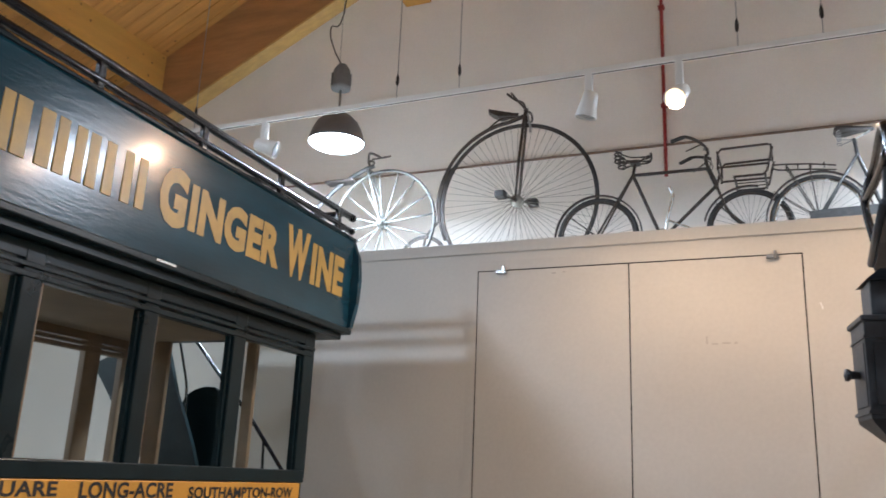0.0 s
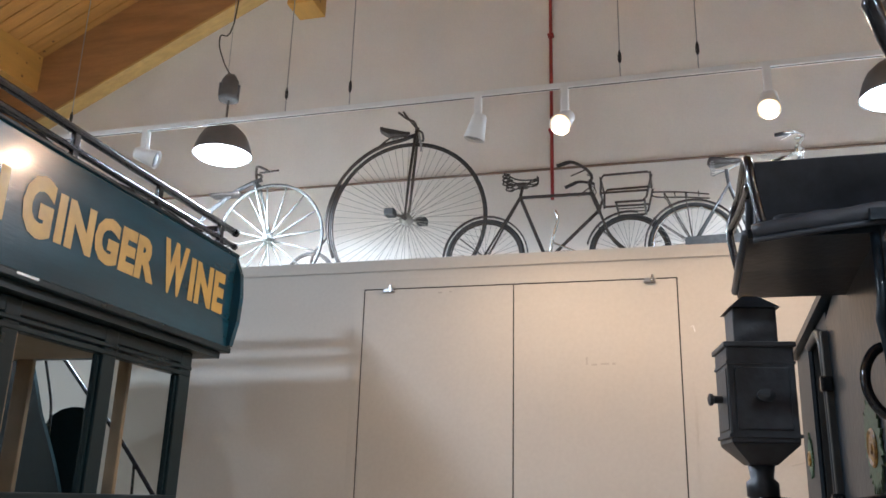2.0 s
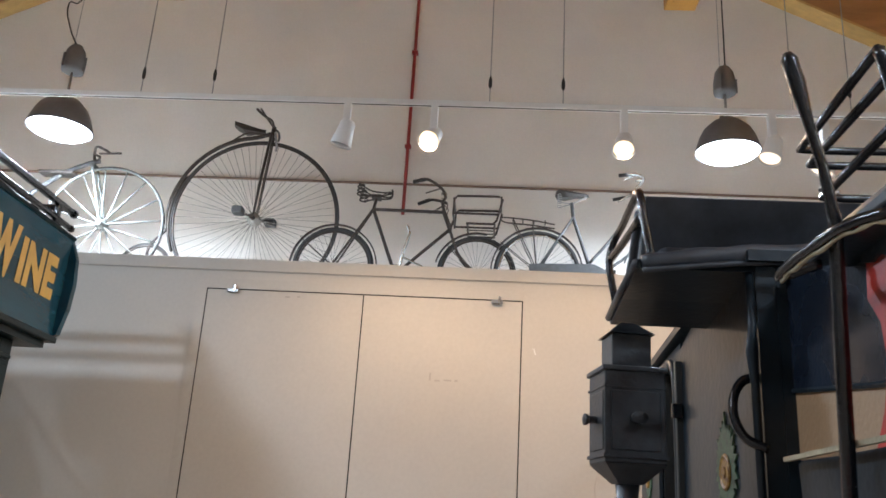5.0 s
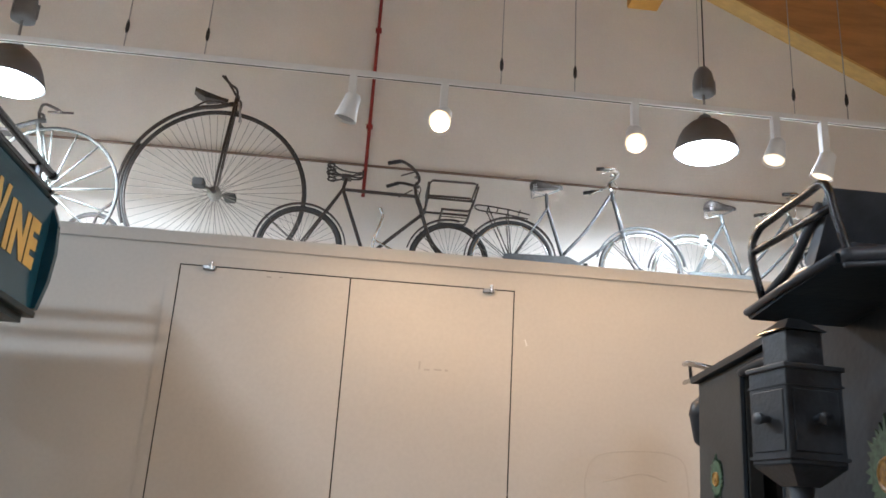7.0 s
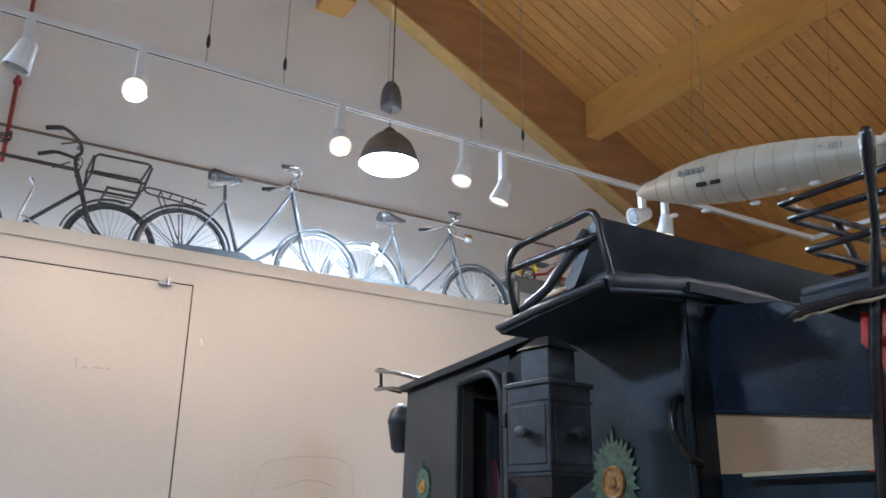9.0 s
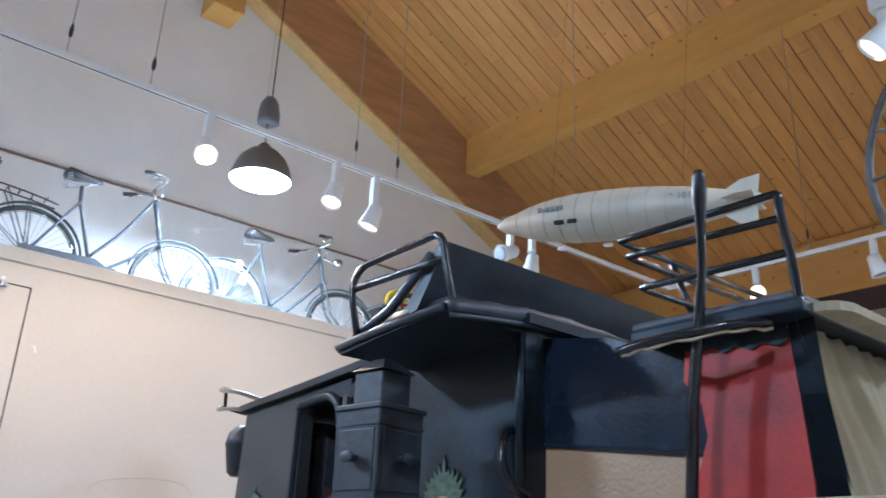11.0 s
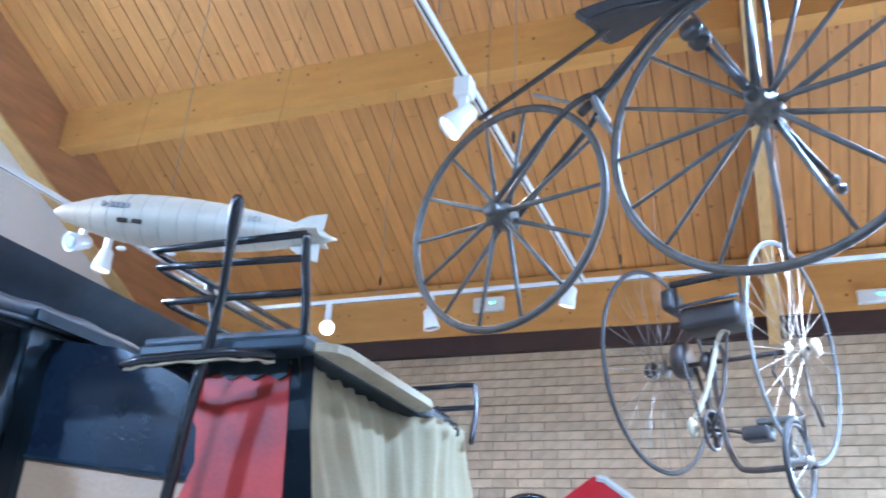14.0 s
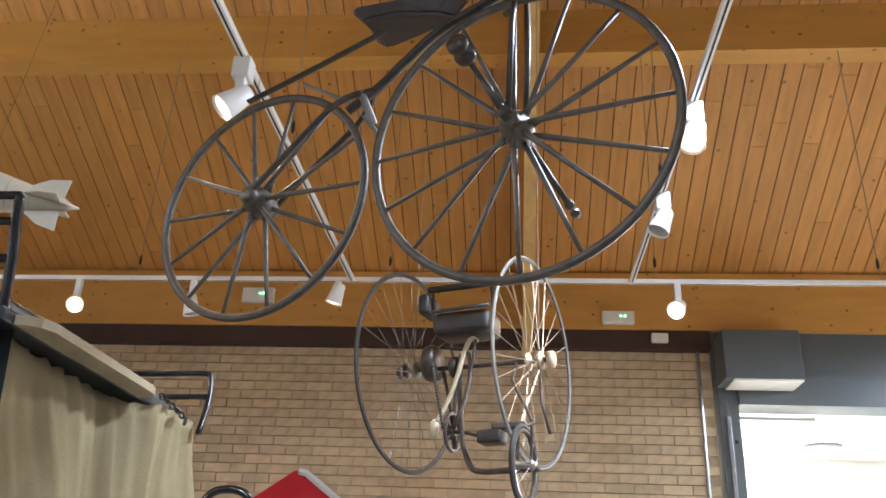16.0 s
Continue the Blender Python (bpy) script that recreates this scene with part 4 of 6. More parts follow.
cpart("tall_handle", tube([(2.31, 1.20, 1.40), (2.308, 1.17, 1.70), (2.302, 1.14, 1.86), (2.278, 1.11, 1.95), (2.25, 1.088, 2.03), (2.232, 1.074, 2.09), (2.218, 1.064, 2.13), (2.214, 1.061, 2.142)], [0.0125, 0.0125, 0.012, 0.009, 0.0095, 0.0145, 0.0145, 0.007], sides=10), IRON, "tall black brake handle", None, True)
# Canvas apron with a board along its top.
canvas = bmesh.new()
cols, rows_n = 48, 22
grid = []
for i in range(cols + 1):
    u = i / cols
    line = []
    for j in range(rows_n + 1):
        v = j / rows_n
        x = 2.374 + 0.896 * u + 0.125 * v * (1 - u) ** 2 + 0.006 * math.sin(23 * v) * (1 - u)
        fold = 0.034 * math.sin(u * 17 + 2.2 * v) * (0.12 + v) + 0.016 * math.sin(u * 41 + 1.0 + 3 * v) * (0.2 + v) + 0.010 * math.sin(u * 7 + 9 * v) + 0.006 * math.sin(u * 83 - 5 * v)
        tuck = 0.05 * min(1, max(0, (0.68 - u) * 8)) * (1 - v)
        line.append(canvas.verts.new((x, 0.925 + tuck - 0.05 * v + fold * (0.2 + 0.8 * min(1, 4 * u)), 1.85 + 0.018 * min(1, max(0, (u - 0.6) * 9)) * (1 - v) + 0.004 * math.sin(u * 95) * (1 - v) - 0.75 * v - 0.015 * math.sin(u * 3.1) - 0.03 * u * v)))
    grid.append(line)
for i in range(cols):
    for j in range(rows_n):
        canvas.faces.new((grid[i][j], grid[i + 1][j], grid[i + 1][j + 1], grid[i][j + 1]))
bmesh.ops.solidify(canvas, geom=canvas.faces[:], thickness=0.004)
cpart("canvas_apron", canvas, CANVAS, "hanging cream canvas apron with folds", None, True)
board = [(2.360, 0.93), (2.366, 0.905), (2.38, 0.888), (2.41, 0.876), (2.86, 0.876), (2.89, 0.884), (2.905, 0.905), (2.91, 1.05), (2.360, 1.05)]
cpart("apron_board", prism(board, 1.848, 1.866, "Z"), BEIGE_BOARD, "weathered beige board over the apron")
cpart("end_rail", tube(curve_points([(3.345, 1.40, 2.02), (3.33, 1.10, 2.02), (3.316, 0.94, 2.02), (3.312, 0.918, 2.005), (3.29, 0.905, 1.94), (3.24, 0.90, 1.83)], 6), 0.0085, sides=8), IRON, "", None, True)
cpart("end_rail", tube([(3.33, 1.30, 1.945), (3.29, 0.912, 1.945)], 0.0085, sides=8), IRON, "", None, True)
for k in range(5):
    a = Vector((2.97 + 0.034 * k, 0.90, 1.866 - 0.004 * k))
    cpart("chain_link", tube([a + Vector((0.016 * math.cos(q * math.pi / 4), 0.006 * math.sin(q * math.pi / 4) * (k % 2), 0.007 * math.sin(q * math.pi / 4))) for q in range(8)], 0.0035, sides=5, closed=True, normal=(0, 1, 0)), IRON)
# Far end: luggage rail and tail lamp.
for z, e in ((1.93, 2.12), (1.88, 2.03)):
    cpart("luggage_rail", tube(curve_points([(2.42, 3.12, z), (2.46, 3.5, (z + e) / 2), (2.55, 3.85, e - 0.03), (2.62, 3.95, e), (2.75, 3.97, e - 0.01)], 5), 0.009, sides=8), IRON, "", None, True)
cpart("luggage_stay", tube([(2.62, 3.95, 2.12), (2.63, 3.96, 2.03)], 0.009, sides=8), IRON)
cpart("tail_lamp", spin([(0.02, 0.10), (0.06, 0.06), (0.075, 0.0), (0.07, -0.01), (0.05, -0.14), (0.03, -0.16)], 18, "Z", Matrix.Translation((2.47, 3.44, 1.80)) @ Matrix.Diagonal((0.8, 0.8, 0.8, 1))), LAMP_BLACK, "black tail lamp", None, True)
cpart("tail_bracket", tube([(2.42, 3.12, 1.72), (2.47, 3.44, 1.70)], 0.012, sides=6), IRON)
# Running gear.
cpart("perch", box(2.70, 1.0, 0.60, 2.86, 3.1, 0.74), COACH_BLACK)
for y, r in ((1.15, 0.45), (3.0, 0.58)):
    cpart("axle", tube([(2.18, y, r), (3.38, y, r)], 0.03, sides=8), IRON)
    cpart("spring", box(2.5, y - 0.04, r + 0.02, 3.06, y + 0.04, 0.75), IRON)
    for x in (2.20, 3.36):
        w = bmesh.new()
        sweep(w, [(x, y + r * 0.97 * math.cos(2 * math.pi * k / 36), r + r * 0.97 * math.sin(2 * math.pi * k / 36)) for k in range(36)], 0.028, sides=6, closed=True, normal=(1, 0, 0))
        for k in range(12):
            a = 2 * math.pi * k / 12
            sweep(w, [(x, y + 0.05 * math.cos(a), r + 0.05 * math.sin(a)), (x, y + r * 0.95 * math.cos(a), r + r * 0.95 * math.sin(a))], 0.016, sides=5)
        cpart("road_wheel", w, RED_PAINT, "red spoked road wheel")
# Side lamp.
LM = Matrix.Translation((2.072, 1.905, 0)) @ Matrix.Rotation(radians(8), 4, "Z")


def lampbm(bm):
    bm.transform(LM)
    return bm


LM = LM @ Matrix.Diagonal((0.87, 0.87, 1, 1))
side_lamp = cpart("side_lamp", lampbm(box(-0.087, -0.085, 1.495, 0.087, 0.085, 1.722, bevel=0.004)), LAMP_BLACK, "large black japanned side lamp")
cpart("top_rim", lampbm(box(-0.094, -0.092, 1.715, 0.094, 0.092, 1.728, bevel=0.003)), LAMP_BLACK, "", side_lamp)
cpart("waist_rim", lampbm(box(-0.090, -0.088, 1.676, 0.090, 0.088, 1.682)), LAMP_BLACK, "", side_lamp)
cpart("bottom_rim", lampbm(box(-0.092, -0.090, 1.508, 0.092, 0.090, 1.516)), LAMP_BLACK, "", side_lamp)
for k, (ax, sg) in enumerate((("y", -1), ("x", -1))):
    pl = box(-0.07, -0.0895, 1.525, 0.07, -0.0855, 1.668, bevel=0.003)
    kn = spin([(0.010, -0.088), (0.011, -0.112), (0.016, -0.116), (0.016, -0.124), (0.005, -0.128)], 12, "Y", Matrix.Translation((0, 0, 1.60)) @ Matrix.Diagonal((1.5, 1, 0.9, 1)))
    if ax == "x":
        for q in (pl, kn):
            q.transform(Matrix.Rotation(radians(-90), 4, "Z"))
    cpart("lamp_door", lampbm(pl), LAMP_BLACK, "", side_lamp)
    cpart("knob", lampbm(kn), LAMP_BLACK, "", side_lamp)
cpart("chimney", lampbm(box(-0.058, -0.056, 1.728, 0.058, 0.056, 1.815, bevel=0.004)), LAMP_BLACK, "", side_lamp)
cap = bmesh.new()
bmesh.ops.create_cone(cap, cap_ends=True, segments=4, radius1=0.095, radius2=0.03, depth=0.035, matrix=Matrix.Translation((0, 0, 1.832)) @ Matrix.Rotation(radians(45), 4, "Z"))
cpart("cap", lampbm(cap), LAMP_BLACK, "", side_lamp)
tap = bmesh.new()
bmesh.ops.create_cone(tap, cap_ends=True, segments=4, radius1=0.05, radius2=0.122, depth=0.045, matrix=Matrix.Translation((0, 0, 1.472)) @ Matrix.Rotation(radians(45), 4, "Z"))
cpart("foot", lampbm(tap), LAMP_BLACK, "", side_lamp)
cpart("stem", lampbm(spin([(0.035, 1.45), (0.03, 1.42), (0.042, 1.41), (0.042, 1.38), (0.026, 1.37), (0.026, 1.24)], 16)), LAMP_BLACK, "", side_lamp, True)
cpart("lamp_arm", tube(curve_points([(2.06, 1.88, 1.37), (2.2, 1.88, 1.36), (2.33, 1.86, 1.38)], 4), 0.014, sides=8), IRON, "", side_lamp, True)


# ---- cycles ----
def ring_points(r, n, cx=0.0, cz=0.0, y=0.0):
    return [(cx + r * math.cos(2 * math.pi * k / n), y, cz + r * math.sin(2 * math.pi * k / n)) for k in range(n)]


def wire_wheel(parent, cx, cz, r, tyre=0.017, spokes=36, tyre_mat=RUBBER, rim_mat=CHROME, spoke_mat=SPOKE, name="wheel", hub=0.022, gauge=0.0016, n=56, rim=0.010):
    """A tensioned wire wheel in the plane y = 0: tyre, rim, spokes and hub."""
    w = part(name, tube(ring_points(r - tyre, n, cx, cz), tyre, sides=8, closed=True, normal=(0, 1, 0)), tyre_mat, parent, smooth=True)
    part("rim", tube(ring_points(r - 2 * tyre - rim * 0.6, n, cx, cz), rim, sides=6, closed=True, normal=(0, 1, 0)), rim_mat, w, smooth=True)
    bm = bmesh.new()
    ri = r - 2 * tyre - rim
    for k in range(spokes):
        a = 2 * math.pi * k / spokes
        lean = a + (0.22 if k % 4 < 2 else -0.22) * (1 if hub < 0.05 else 0.4)
        side = 0.03 if k % 2 else -0.03
        sweep(bm, [(cx + hub * math.cos(lean), side, cz + hub * math.sin(lean)), (cx + ri * math.cos(a), 0, cz + ri * math.sin(a))], gauge, sides=4)
    part("spokes", bm, spoke_mat, w)
    part("hub", spin([(0.012, -0.05), (hub, -0.036), (hub, -0.028), (0.014, -0.02), (0.014, 0.02), (hub, 0.028), (hub, 0.036), (0.012, 0.05)], 16, "Y", Matrix.Translation((cx, 0, cz))), spoke_mat, w, smooth=True)
    return w


def wood_wheel(parent, cx, cz, r, spokes, mat, felloe=0.020, depth=0.017, thick=0.0105, tyre_mat=None, phase=0.3):
    """A wooden carriage-type wheel: felloe with iron tyre, staggered spokes, turned hub."""
    w = part("wheel", tube(ring_points(r - felloe, 72, cx, cz), felloe, sides=10, closed=True, flat=depth / felloe, normal=(0, 1, 0)), mat, parent, smooth=True)
    part("iron_tyre", tube(ring_points(r - 0.003, 72, cx, cz), 0.006, sides=6, closed=True, flat=depth / 0.006, normal=(0, 1, 0)), tyre_mat or mat, w, smooth=True)
    for k in range(spokes):
        a = 2 * math.pi * (k + phase) / spokes
        side = 0.022 if k % 2 else -0.022
        p = lambda q, s: (cx + q * math.cos(a), s, cz + q * math.sin(a))
        part("spoke", tube([p(0.03, side), p(0.09, side * 0.9), p(r * 0.55, side * 0.45), p(r - 1.6 * felloe, 0)], [thick * 1.1, thick * 1.15, thick, thick * 0.8], sides=7), mat, w, smooth=True)
    part("hub", spin([(0.014, -0.075), (0.026, -0.07), (0.030, -0.055), (0.026, -0.045), (0.042, -0.035), (0.046, 0.0), (0.042, 0.035), (0.026, 0.045), (0.030, 0.055), (0.026, 0.07), (0.014, 0.075)], 18, "Y", Matrix.Translation((cx, 0, cz))), mat, w, smooth=True)
    return w


def guard(parent, cx, cz, r, a0, a1, mat):
    bm = bmesh.new()
    pts = arc(cx, cz, r, a0, a1, 24)
    sweep(bm, pts, 0.0065, sides=8, flat=4.0, normal=(0, 1, 0))
    return part("mudguard", bm, mat, parent, smooth=True)


def bicycle(m, label, r, base, step_through=False, paint=BIKE_BLACK, guards=BIKE_BLACK, rear_tyre=RUBBER, saddle_z=0.92, bar_z=1.02, basket=False, rack=False, chaincase=False, bars="flat", guard_front=None, saddle_mat=TAN_SADDLE, front_r=None, crank_x=None, seat_at=None, head=None, saddle_x=None, bare=False, lamp_on=False):
    b = thing("bicycle", m, label, "bicycle", "bicycles on the ledge")
    wire_wheel(b, 0, r, r, tyre_mat=rear_tyre, name="rear_wheel", rim_mat=paint if paint is BIKE_BLACK else CHROME)
    fr_r = front_r or r
    wire_wheel(b, base, fr_r, fr_r, name="front_wheel", rim_mat=paint if paint is BIKE_BLACK else CHROME)
    crank, seat = (crank_x, 0, r - 0.05), (seat_at[0], 0, seat_at[1])
    head_t, head_b = (head[0], 0, head[1]), (head[2], 0, head[3])
    fr = bmesh.new()
    sweep(fr, [crank, seat, (saddle_x + 0.01, 0, saddle_z - 0.08)], 0.0145)
    if step_through:
        for dz, end in ((0.0, head_b), (0.11, head_t)):
            sweep(fr, curve_points([(crank[0] - (0.03 if dz else 0), 0, crank[2] + dz * 1.2), (crank[0] * 0.55 + end[0] * 0.45, 0, (crank[2] + dz * 1.2) * 0.58 + end[2] * 0.42), end], 6), 0.013)
    else:
        sweep(fr, [seat, head_t], 0.0145)
        sweep(fr, [crank, head_b], 0.0145)
    sweep(fr, [head_t, head_b], 0.019)
    for y in (-0.045, 0.045):
        sweep(fr, [(seat[0], y * 0.3, seat[2]), (0, y, r)], 0.009)
        sweep(fr, [(crank[0], y * 0.5, crank[2]), (0, y, r)], 0.009)
    part("frame", fr, paint, b, smooth=True)
    fk = bmesh.new()
    for y in (-0.042, 0.042):
        sweep(fk, curve_points([(head_b[0], y * 0.7, head_b[2] - 0.01), (head_b[0] * 0.5 + base * 0.47, y, fr_r + 0.15), (base * 0.965, y, fr_r + 0.03), (base, y, fr_r)], 5), 0.010)
    sweep(fk, [(head_b[0], -0.035, head_b[2] - 0.015), (head_b[0], 0.035, head_b[2] - 0.015)], 0.016)
    part("fork", fk, paint, b, smooth=True)
    stem = (head_t[0] - 0.02, 0, bar_z - 0.03)
    hb, grips = bmesh.new(), []
    sweep(hb, [head_t, stem], 0.013)
    for s in (-1, 1):
        hx = stem[0]
        if bars == "upturned":
            sweep(hb, curve_points([stem, (hx + 0.03, 0.08 * s, bar_z - 0.01), (hx - 0.01, 0.16 * s, bar_z + 0.035), (hx - 0.12, 0.23 * s, bar_z + 0.075), (hx - 0.22, 0.25 * s, bar_z + 0.045)], 5), 0.0125)
            grip_a, grip_b = (hx - 0.13, 0.232 * s, bar_z + 0.074), (hx - 0.23, 0.252 * s, bar_z + 0.04)
        else:
            sweep(hb, curve_points([stem, (hx + 0.05, 0.12 * s, bar_z + 0.01), (hx - 0.03, 0.24 * s, bar_z), (hx - 0.14, 0.26 * s, bar_z - 0.02)], 5), 0.0115)
            grip_a, grip_b = (hx - 0.06, 0.246 * s, bar_z - 0.006), (hx - 0.16, 0.263 * s, bar_z - 0.024)
        sweep(hb, [(hx - 0.01, 0.20 * s, bar_z + 0.01), (hx - 0.12, 0.24 * s, bar_z - 0.05)], 0.006, sides=5)
        sweep(hb, curve_points([(hx, 0.06 * s, bar_z - 0.02), (hx + 0.05, 0.06 * s, bar_z - 0.08), (hx + 0.02, 0.05 * s, bar_z - 0.16)], 4), 0.004, sides=5)
        grips.append((grip_a, grip_b))
    handle = part("handlebar", hb, CHROME if paint is not BIKE_BLACK else paint, b, smooth=True)
    for grip_a, grip_b in grips:
        part("grip", tube([grip_a, grip_b], 0.016, sides=8), RUBBER, handle, smooth=True)
    part("bell", spin([(0.004, 0.0), (0.026, 0.004), (0.024, 0.016), (0.004, 0.026)], 14, "Z", Matrix.Translation((stem[0] + 0.015, -0.07, bar_z + 0.008))), CHROME, handle, smooth=True)
    if lamp_on:
        part("head_lamp", spin([(0.012, -0.05), (0.034, -0.03), (0.042, 0.02), (0.040, 0.03), (0.01, 0.034)], 16, "X", Matrix.Translation((head_t[0] + 0.17, -0.03, head_t[2] - 0.02))), CHROME, b, "small chrome head lamp", smooth=True)
        part("lamp_bracket", tube([head_t, (head_t[0] + 0.14, -0.03, head_t[2] - 0.03)], 0.007, sides=6), CHROME, b)
    outline = [(-0.13, 0.0), (-0.11, 0.085), (-0.04, 0.09), (0.04, 0.04), (0.14, 0.022), (0.155, 0.0), (0.14, -0.022), (0.04, -0.04), (-0.04, -0.09), (-0.11, -0.085)]
    sd = prism(outline, 0, 0.035, "Z")
    for v in sd.verts:
        if v.co.z > 0.02:
            v.co.x *= 0.94
            v.co.y *= 0.8
            v.co.z += 0.012 * (v.co.x < -0.05) - 0.01 * (v.co.x > 0.1)
    bmesh.ops.bevel(sd, geom=sd.edges[:], offset=0.006, segments=2, affect="EDGES")
    sd.transform(Matrix.Translation((saddle_x, 0, saddle_z - 0.03)))
    if bare:
        sd.free()
        sd = bmesh.new()
        for y in (-0.07, 0.07):
            sweep(sd, [(saddle_x - 0.12 + 0.028 * math.cos(k * 0.8), y + 0.022 * math.sin(k * 0.8), saddle_z - 0.10 + k * 0.004) for k in range(26)], 0.0075, sides=5)
            sweep(sd, curve_points([(saddle_x - 0.12, y, saddle_z - 0.005), (saddle_x - 0.02, y * 0.7, saddle_z - 0.05), (saddle_x + 0.12, y * 0.25, saddle_z - 0.045), (saddle_x + 0.135, 0, saddle_z - 0.01)], 4), 0.006, sides=6)
            sweep(sd, curve_points([(saddle_x - 0.12, y, saddle_z - 0.10), (saddle_x, y * 0.6, saddle_z - 0.085), (saddle_x + 0.125, y * 0.2, saddle_z - 0.085), (saddle_x + 0.14, 0, saddle_z - 0.02)], 4), 0.007, sides=6)
        sweep(sd, [(saddle_x - 0.13, -0.09, saddle_z), (saddle_x - 0.13, 0.09, saddle_z)], 0.009, sides=6)
        block(sd, saddle_x - 0.03, -0.05, saddle_z - 0.10, saddle_x + 0.045, 0.05, saddle_z - 0.075)
    saddle = part("saddle", sd, saddle_mat, b, "bare sprung saddle frame" if bare else "", smooth=not bare)
    sp = bmesh.new()
    for y in (-0.06, 0.06):
        spring = [(saddle_x - 0.09 + 0.016 * math.cos(k * 0.9), y + 0.016 * math.sin(k * 0.9), saddle_z - 0.10 + k * 0.0026) for k in range(28)]
        sweep(sp, spring, 0.003, sides=4)
        sweep(sp, [(saddle_x - 0.09, y, saddle_z - 0.10), (saddle_x + 0.01, 0, saddle_z - 0.09), (saddle_x + 0.12, y * 0.3, saddle_z - 0.035)], 0.004, sides=5)
    part("springs", sp, STEEL if paint is not BIKE_BLACK else BIKE_BLACK, saddle)
    guard(b, 0, r, r + 0.022, -8, 200, guards)
    guard(b, base, fr_r, fr_r + 0.022, *((78, 165) if basket else (10, 165)), guard_front or guards)
    for y in (-0.03, 0.03):
        part("guard_stay", tube([(0, y, r), (-r * 0.86, y * 0.6, r + 0.24)], 0.0035, sides=5), guards, b)
        part("guard_stay", tube([(base, y, fr_r), (base - fr_r * 0.75, y * 0.6, fr_r + fr_r * 0.70)], 0.0035, sides=5), guards, b)
    cr = bmesh.new()
    sweep(cr, [(p[0], 0.035, p[2]) for p in ring_points(0.095, 28, crank[0], crank[2])], 0.005, sides=5, closed=True, normal=(0, 1, 0))
    for k in range(5):
        a = 2 * math.pi * k / 5
        sweep(cr, [(crank[0], 0.035, crank[2]), (crank[0] + 0.092 * math.cos(a), 0.035, crank[2] + 0.092 * math.sin(a))], 0.005, sides=5)
    sweep(cr, [(crank[0], -0.05, crank[2]), (crank[0], 0.05, crank[2])], 0.016)
    for s in (-1, 1):
        sweep(cr, [(crank[0], 0.055 * s, crank[2]), (crank[0] + 0.14 * s, 0.065 * s, crank[2] + 0.09 * s)], 0.008, sides=6)
    chainset = part("chainset", cr, STEEL, b)
    for s in (-1, 1):
        part("pedal", box(crank[0] + 0.14 * s - 0.045, 0.07 * s, crank[2] + 0.09 * s - 0.012, crank[0] + 0.14 * s + 0.045, 0.16 * s, crank[2] + 0.09 * s + 0.012, bevel=0.004), RUBBER, chainset)
    if chaincase:
        pts = [(-0.06, 0.05), (0.02, 0.065), (crank[0], 0.11), (crank[0] + 0.10, 0.05), (crank[0] + 0.10, -0.06), (crank[0], -0.11), (0.02, -0.06), (-0.06, -0.05)]
        cc = prism([(u, r - 0.03 * u / crank[0] + v * 0.75) for u, v in pts], -0.075, -0.045, "Y")
        bmesh.ops.bevel(cc, geom=cc.edges[:], offset=0.006, segments=2, affect="EDGES")
        part("chain_case", cc, paint, b, smooth=False)
    if rack:
        rk = bmesh.new()
        top = 2 * r + 0.07
        sweep(rk, curve_points([(0.14, -0.05, top - 0.03), (-0.05, -0.06, top), (-0.26, -0.06, top + 0.02), (-0.30, 0, top + 0.03), (-0.26, 0.06, top + 0.02), (-0.05, 0.06, top), (0.14, 0.05, top - 0.03)], 5), 0.006, sides=6)
        for x in (0.06, -0.03, -0.12, -0.2):
            sweep(rk, [(x, -0.06, top), (x, 0.06, top)], 0.005, sides=5)
        for y in (-0.06, 0.06):
            sweep(rk, [(0, y, r), (-0.04, y, top)], 0.005, sides=5)
            sweep(rk, [(0, y, r), (-0.20, y, top + 0.015)], 0.005, sides=5)
        part("luggage_rack", rk, guards, b, smooth=True)
    if basket:
        x0, x1, z0, z1 = head_t[0] + 0.085, head_t[0] + 0.485, head_t[2] - 0.15, head_t[2] + 0.085
        carrier = part("carrier_basket", tube([(x0, 0, z0 + 0.085), head_b], 0.011, sides=6), paint, b, "black tubular delivery carrier")
        for y in (-0.17, 0.17):
            hoop = [(x0, y, z0 + 0.07), (x0 + 0.005, y, z1 - 0.03), (x0 + 0.03, y, z1), (x1 - 0.03, y, z1 + 0.005), (x1, y, z1 - 0.02), (x1 - 0.045, y, z0 + 0.03), (x1 - 0.075, y, z0), (x0 + 0.11, y, z0)]
            part("side_hoop", tube(hoop, 0.0095, sides=6), paint, carrier, smooth=True)
            part("side_bar", tube([(x0, y, z0 + 0.085), (x1 - 0.03, y, z0 + 0.085)], 0.009, sides=6), paint, carrier)
        for x, z in ((x0, z1 - 0.02), (x1 - 0.01, z1), (x1 - 0.06, z0), (x0 + 0.12, z0), (x0, z0 + 0.085)):
            part("cross_bar", tube([(x, -0.17, z), (x, 0.17, z)], 0.0085, sides=6), paint, carrier)
        for y in (-0.08, 0.0, 0.08):
            part("tray_bar", tube([(x0 + 0.11, y, z0), (x1 - 0.07, y, z0)], 0.005, sides=5), paint, carrier)
    return b


LEDGE = BOX_Z - 0.02
bicycle(pose(0.395, 6.27, LEDGE), "black delivery bicycle with a front carrier frame and bare saddle", 0.34, 1.185, basket=True, saddle_z=1.045, bar_z=0.97, bars="upturned", front_r=0.325, crank_x=0.52, seat_at=(0.298, 0.852), head=(0.894, 0.848, 0.952, 0.700), saddle_x=0.31, bare=True)
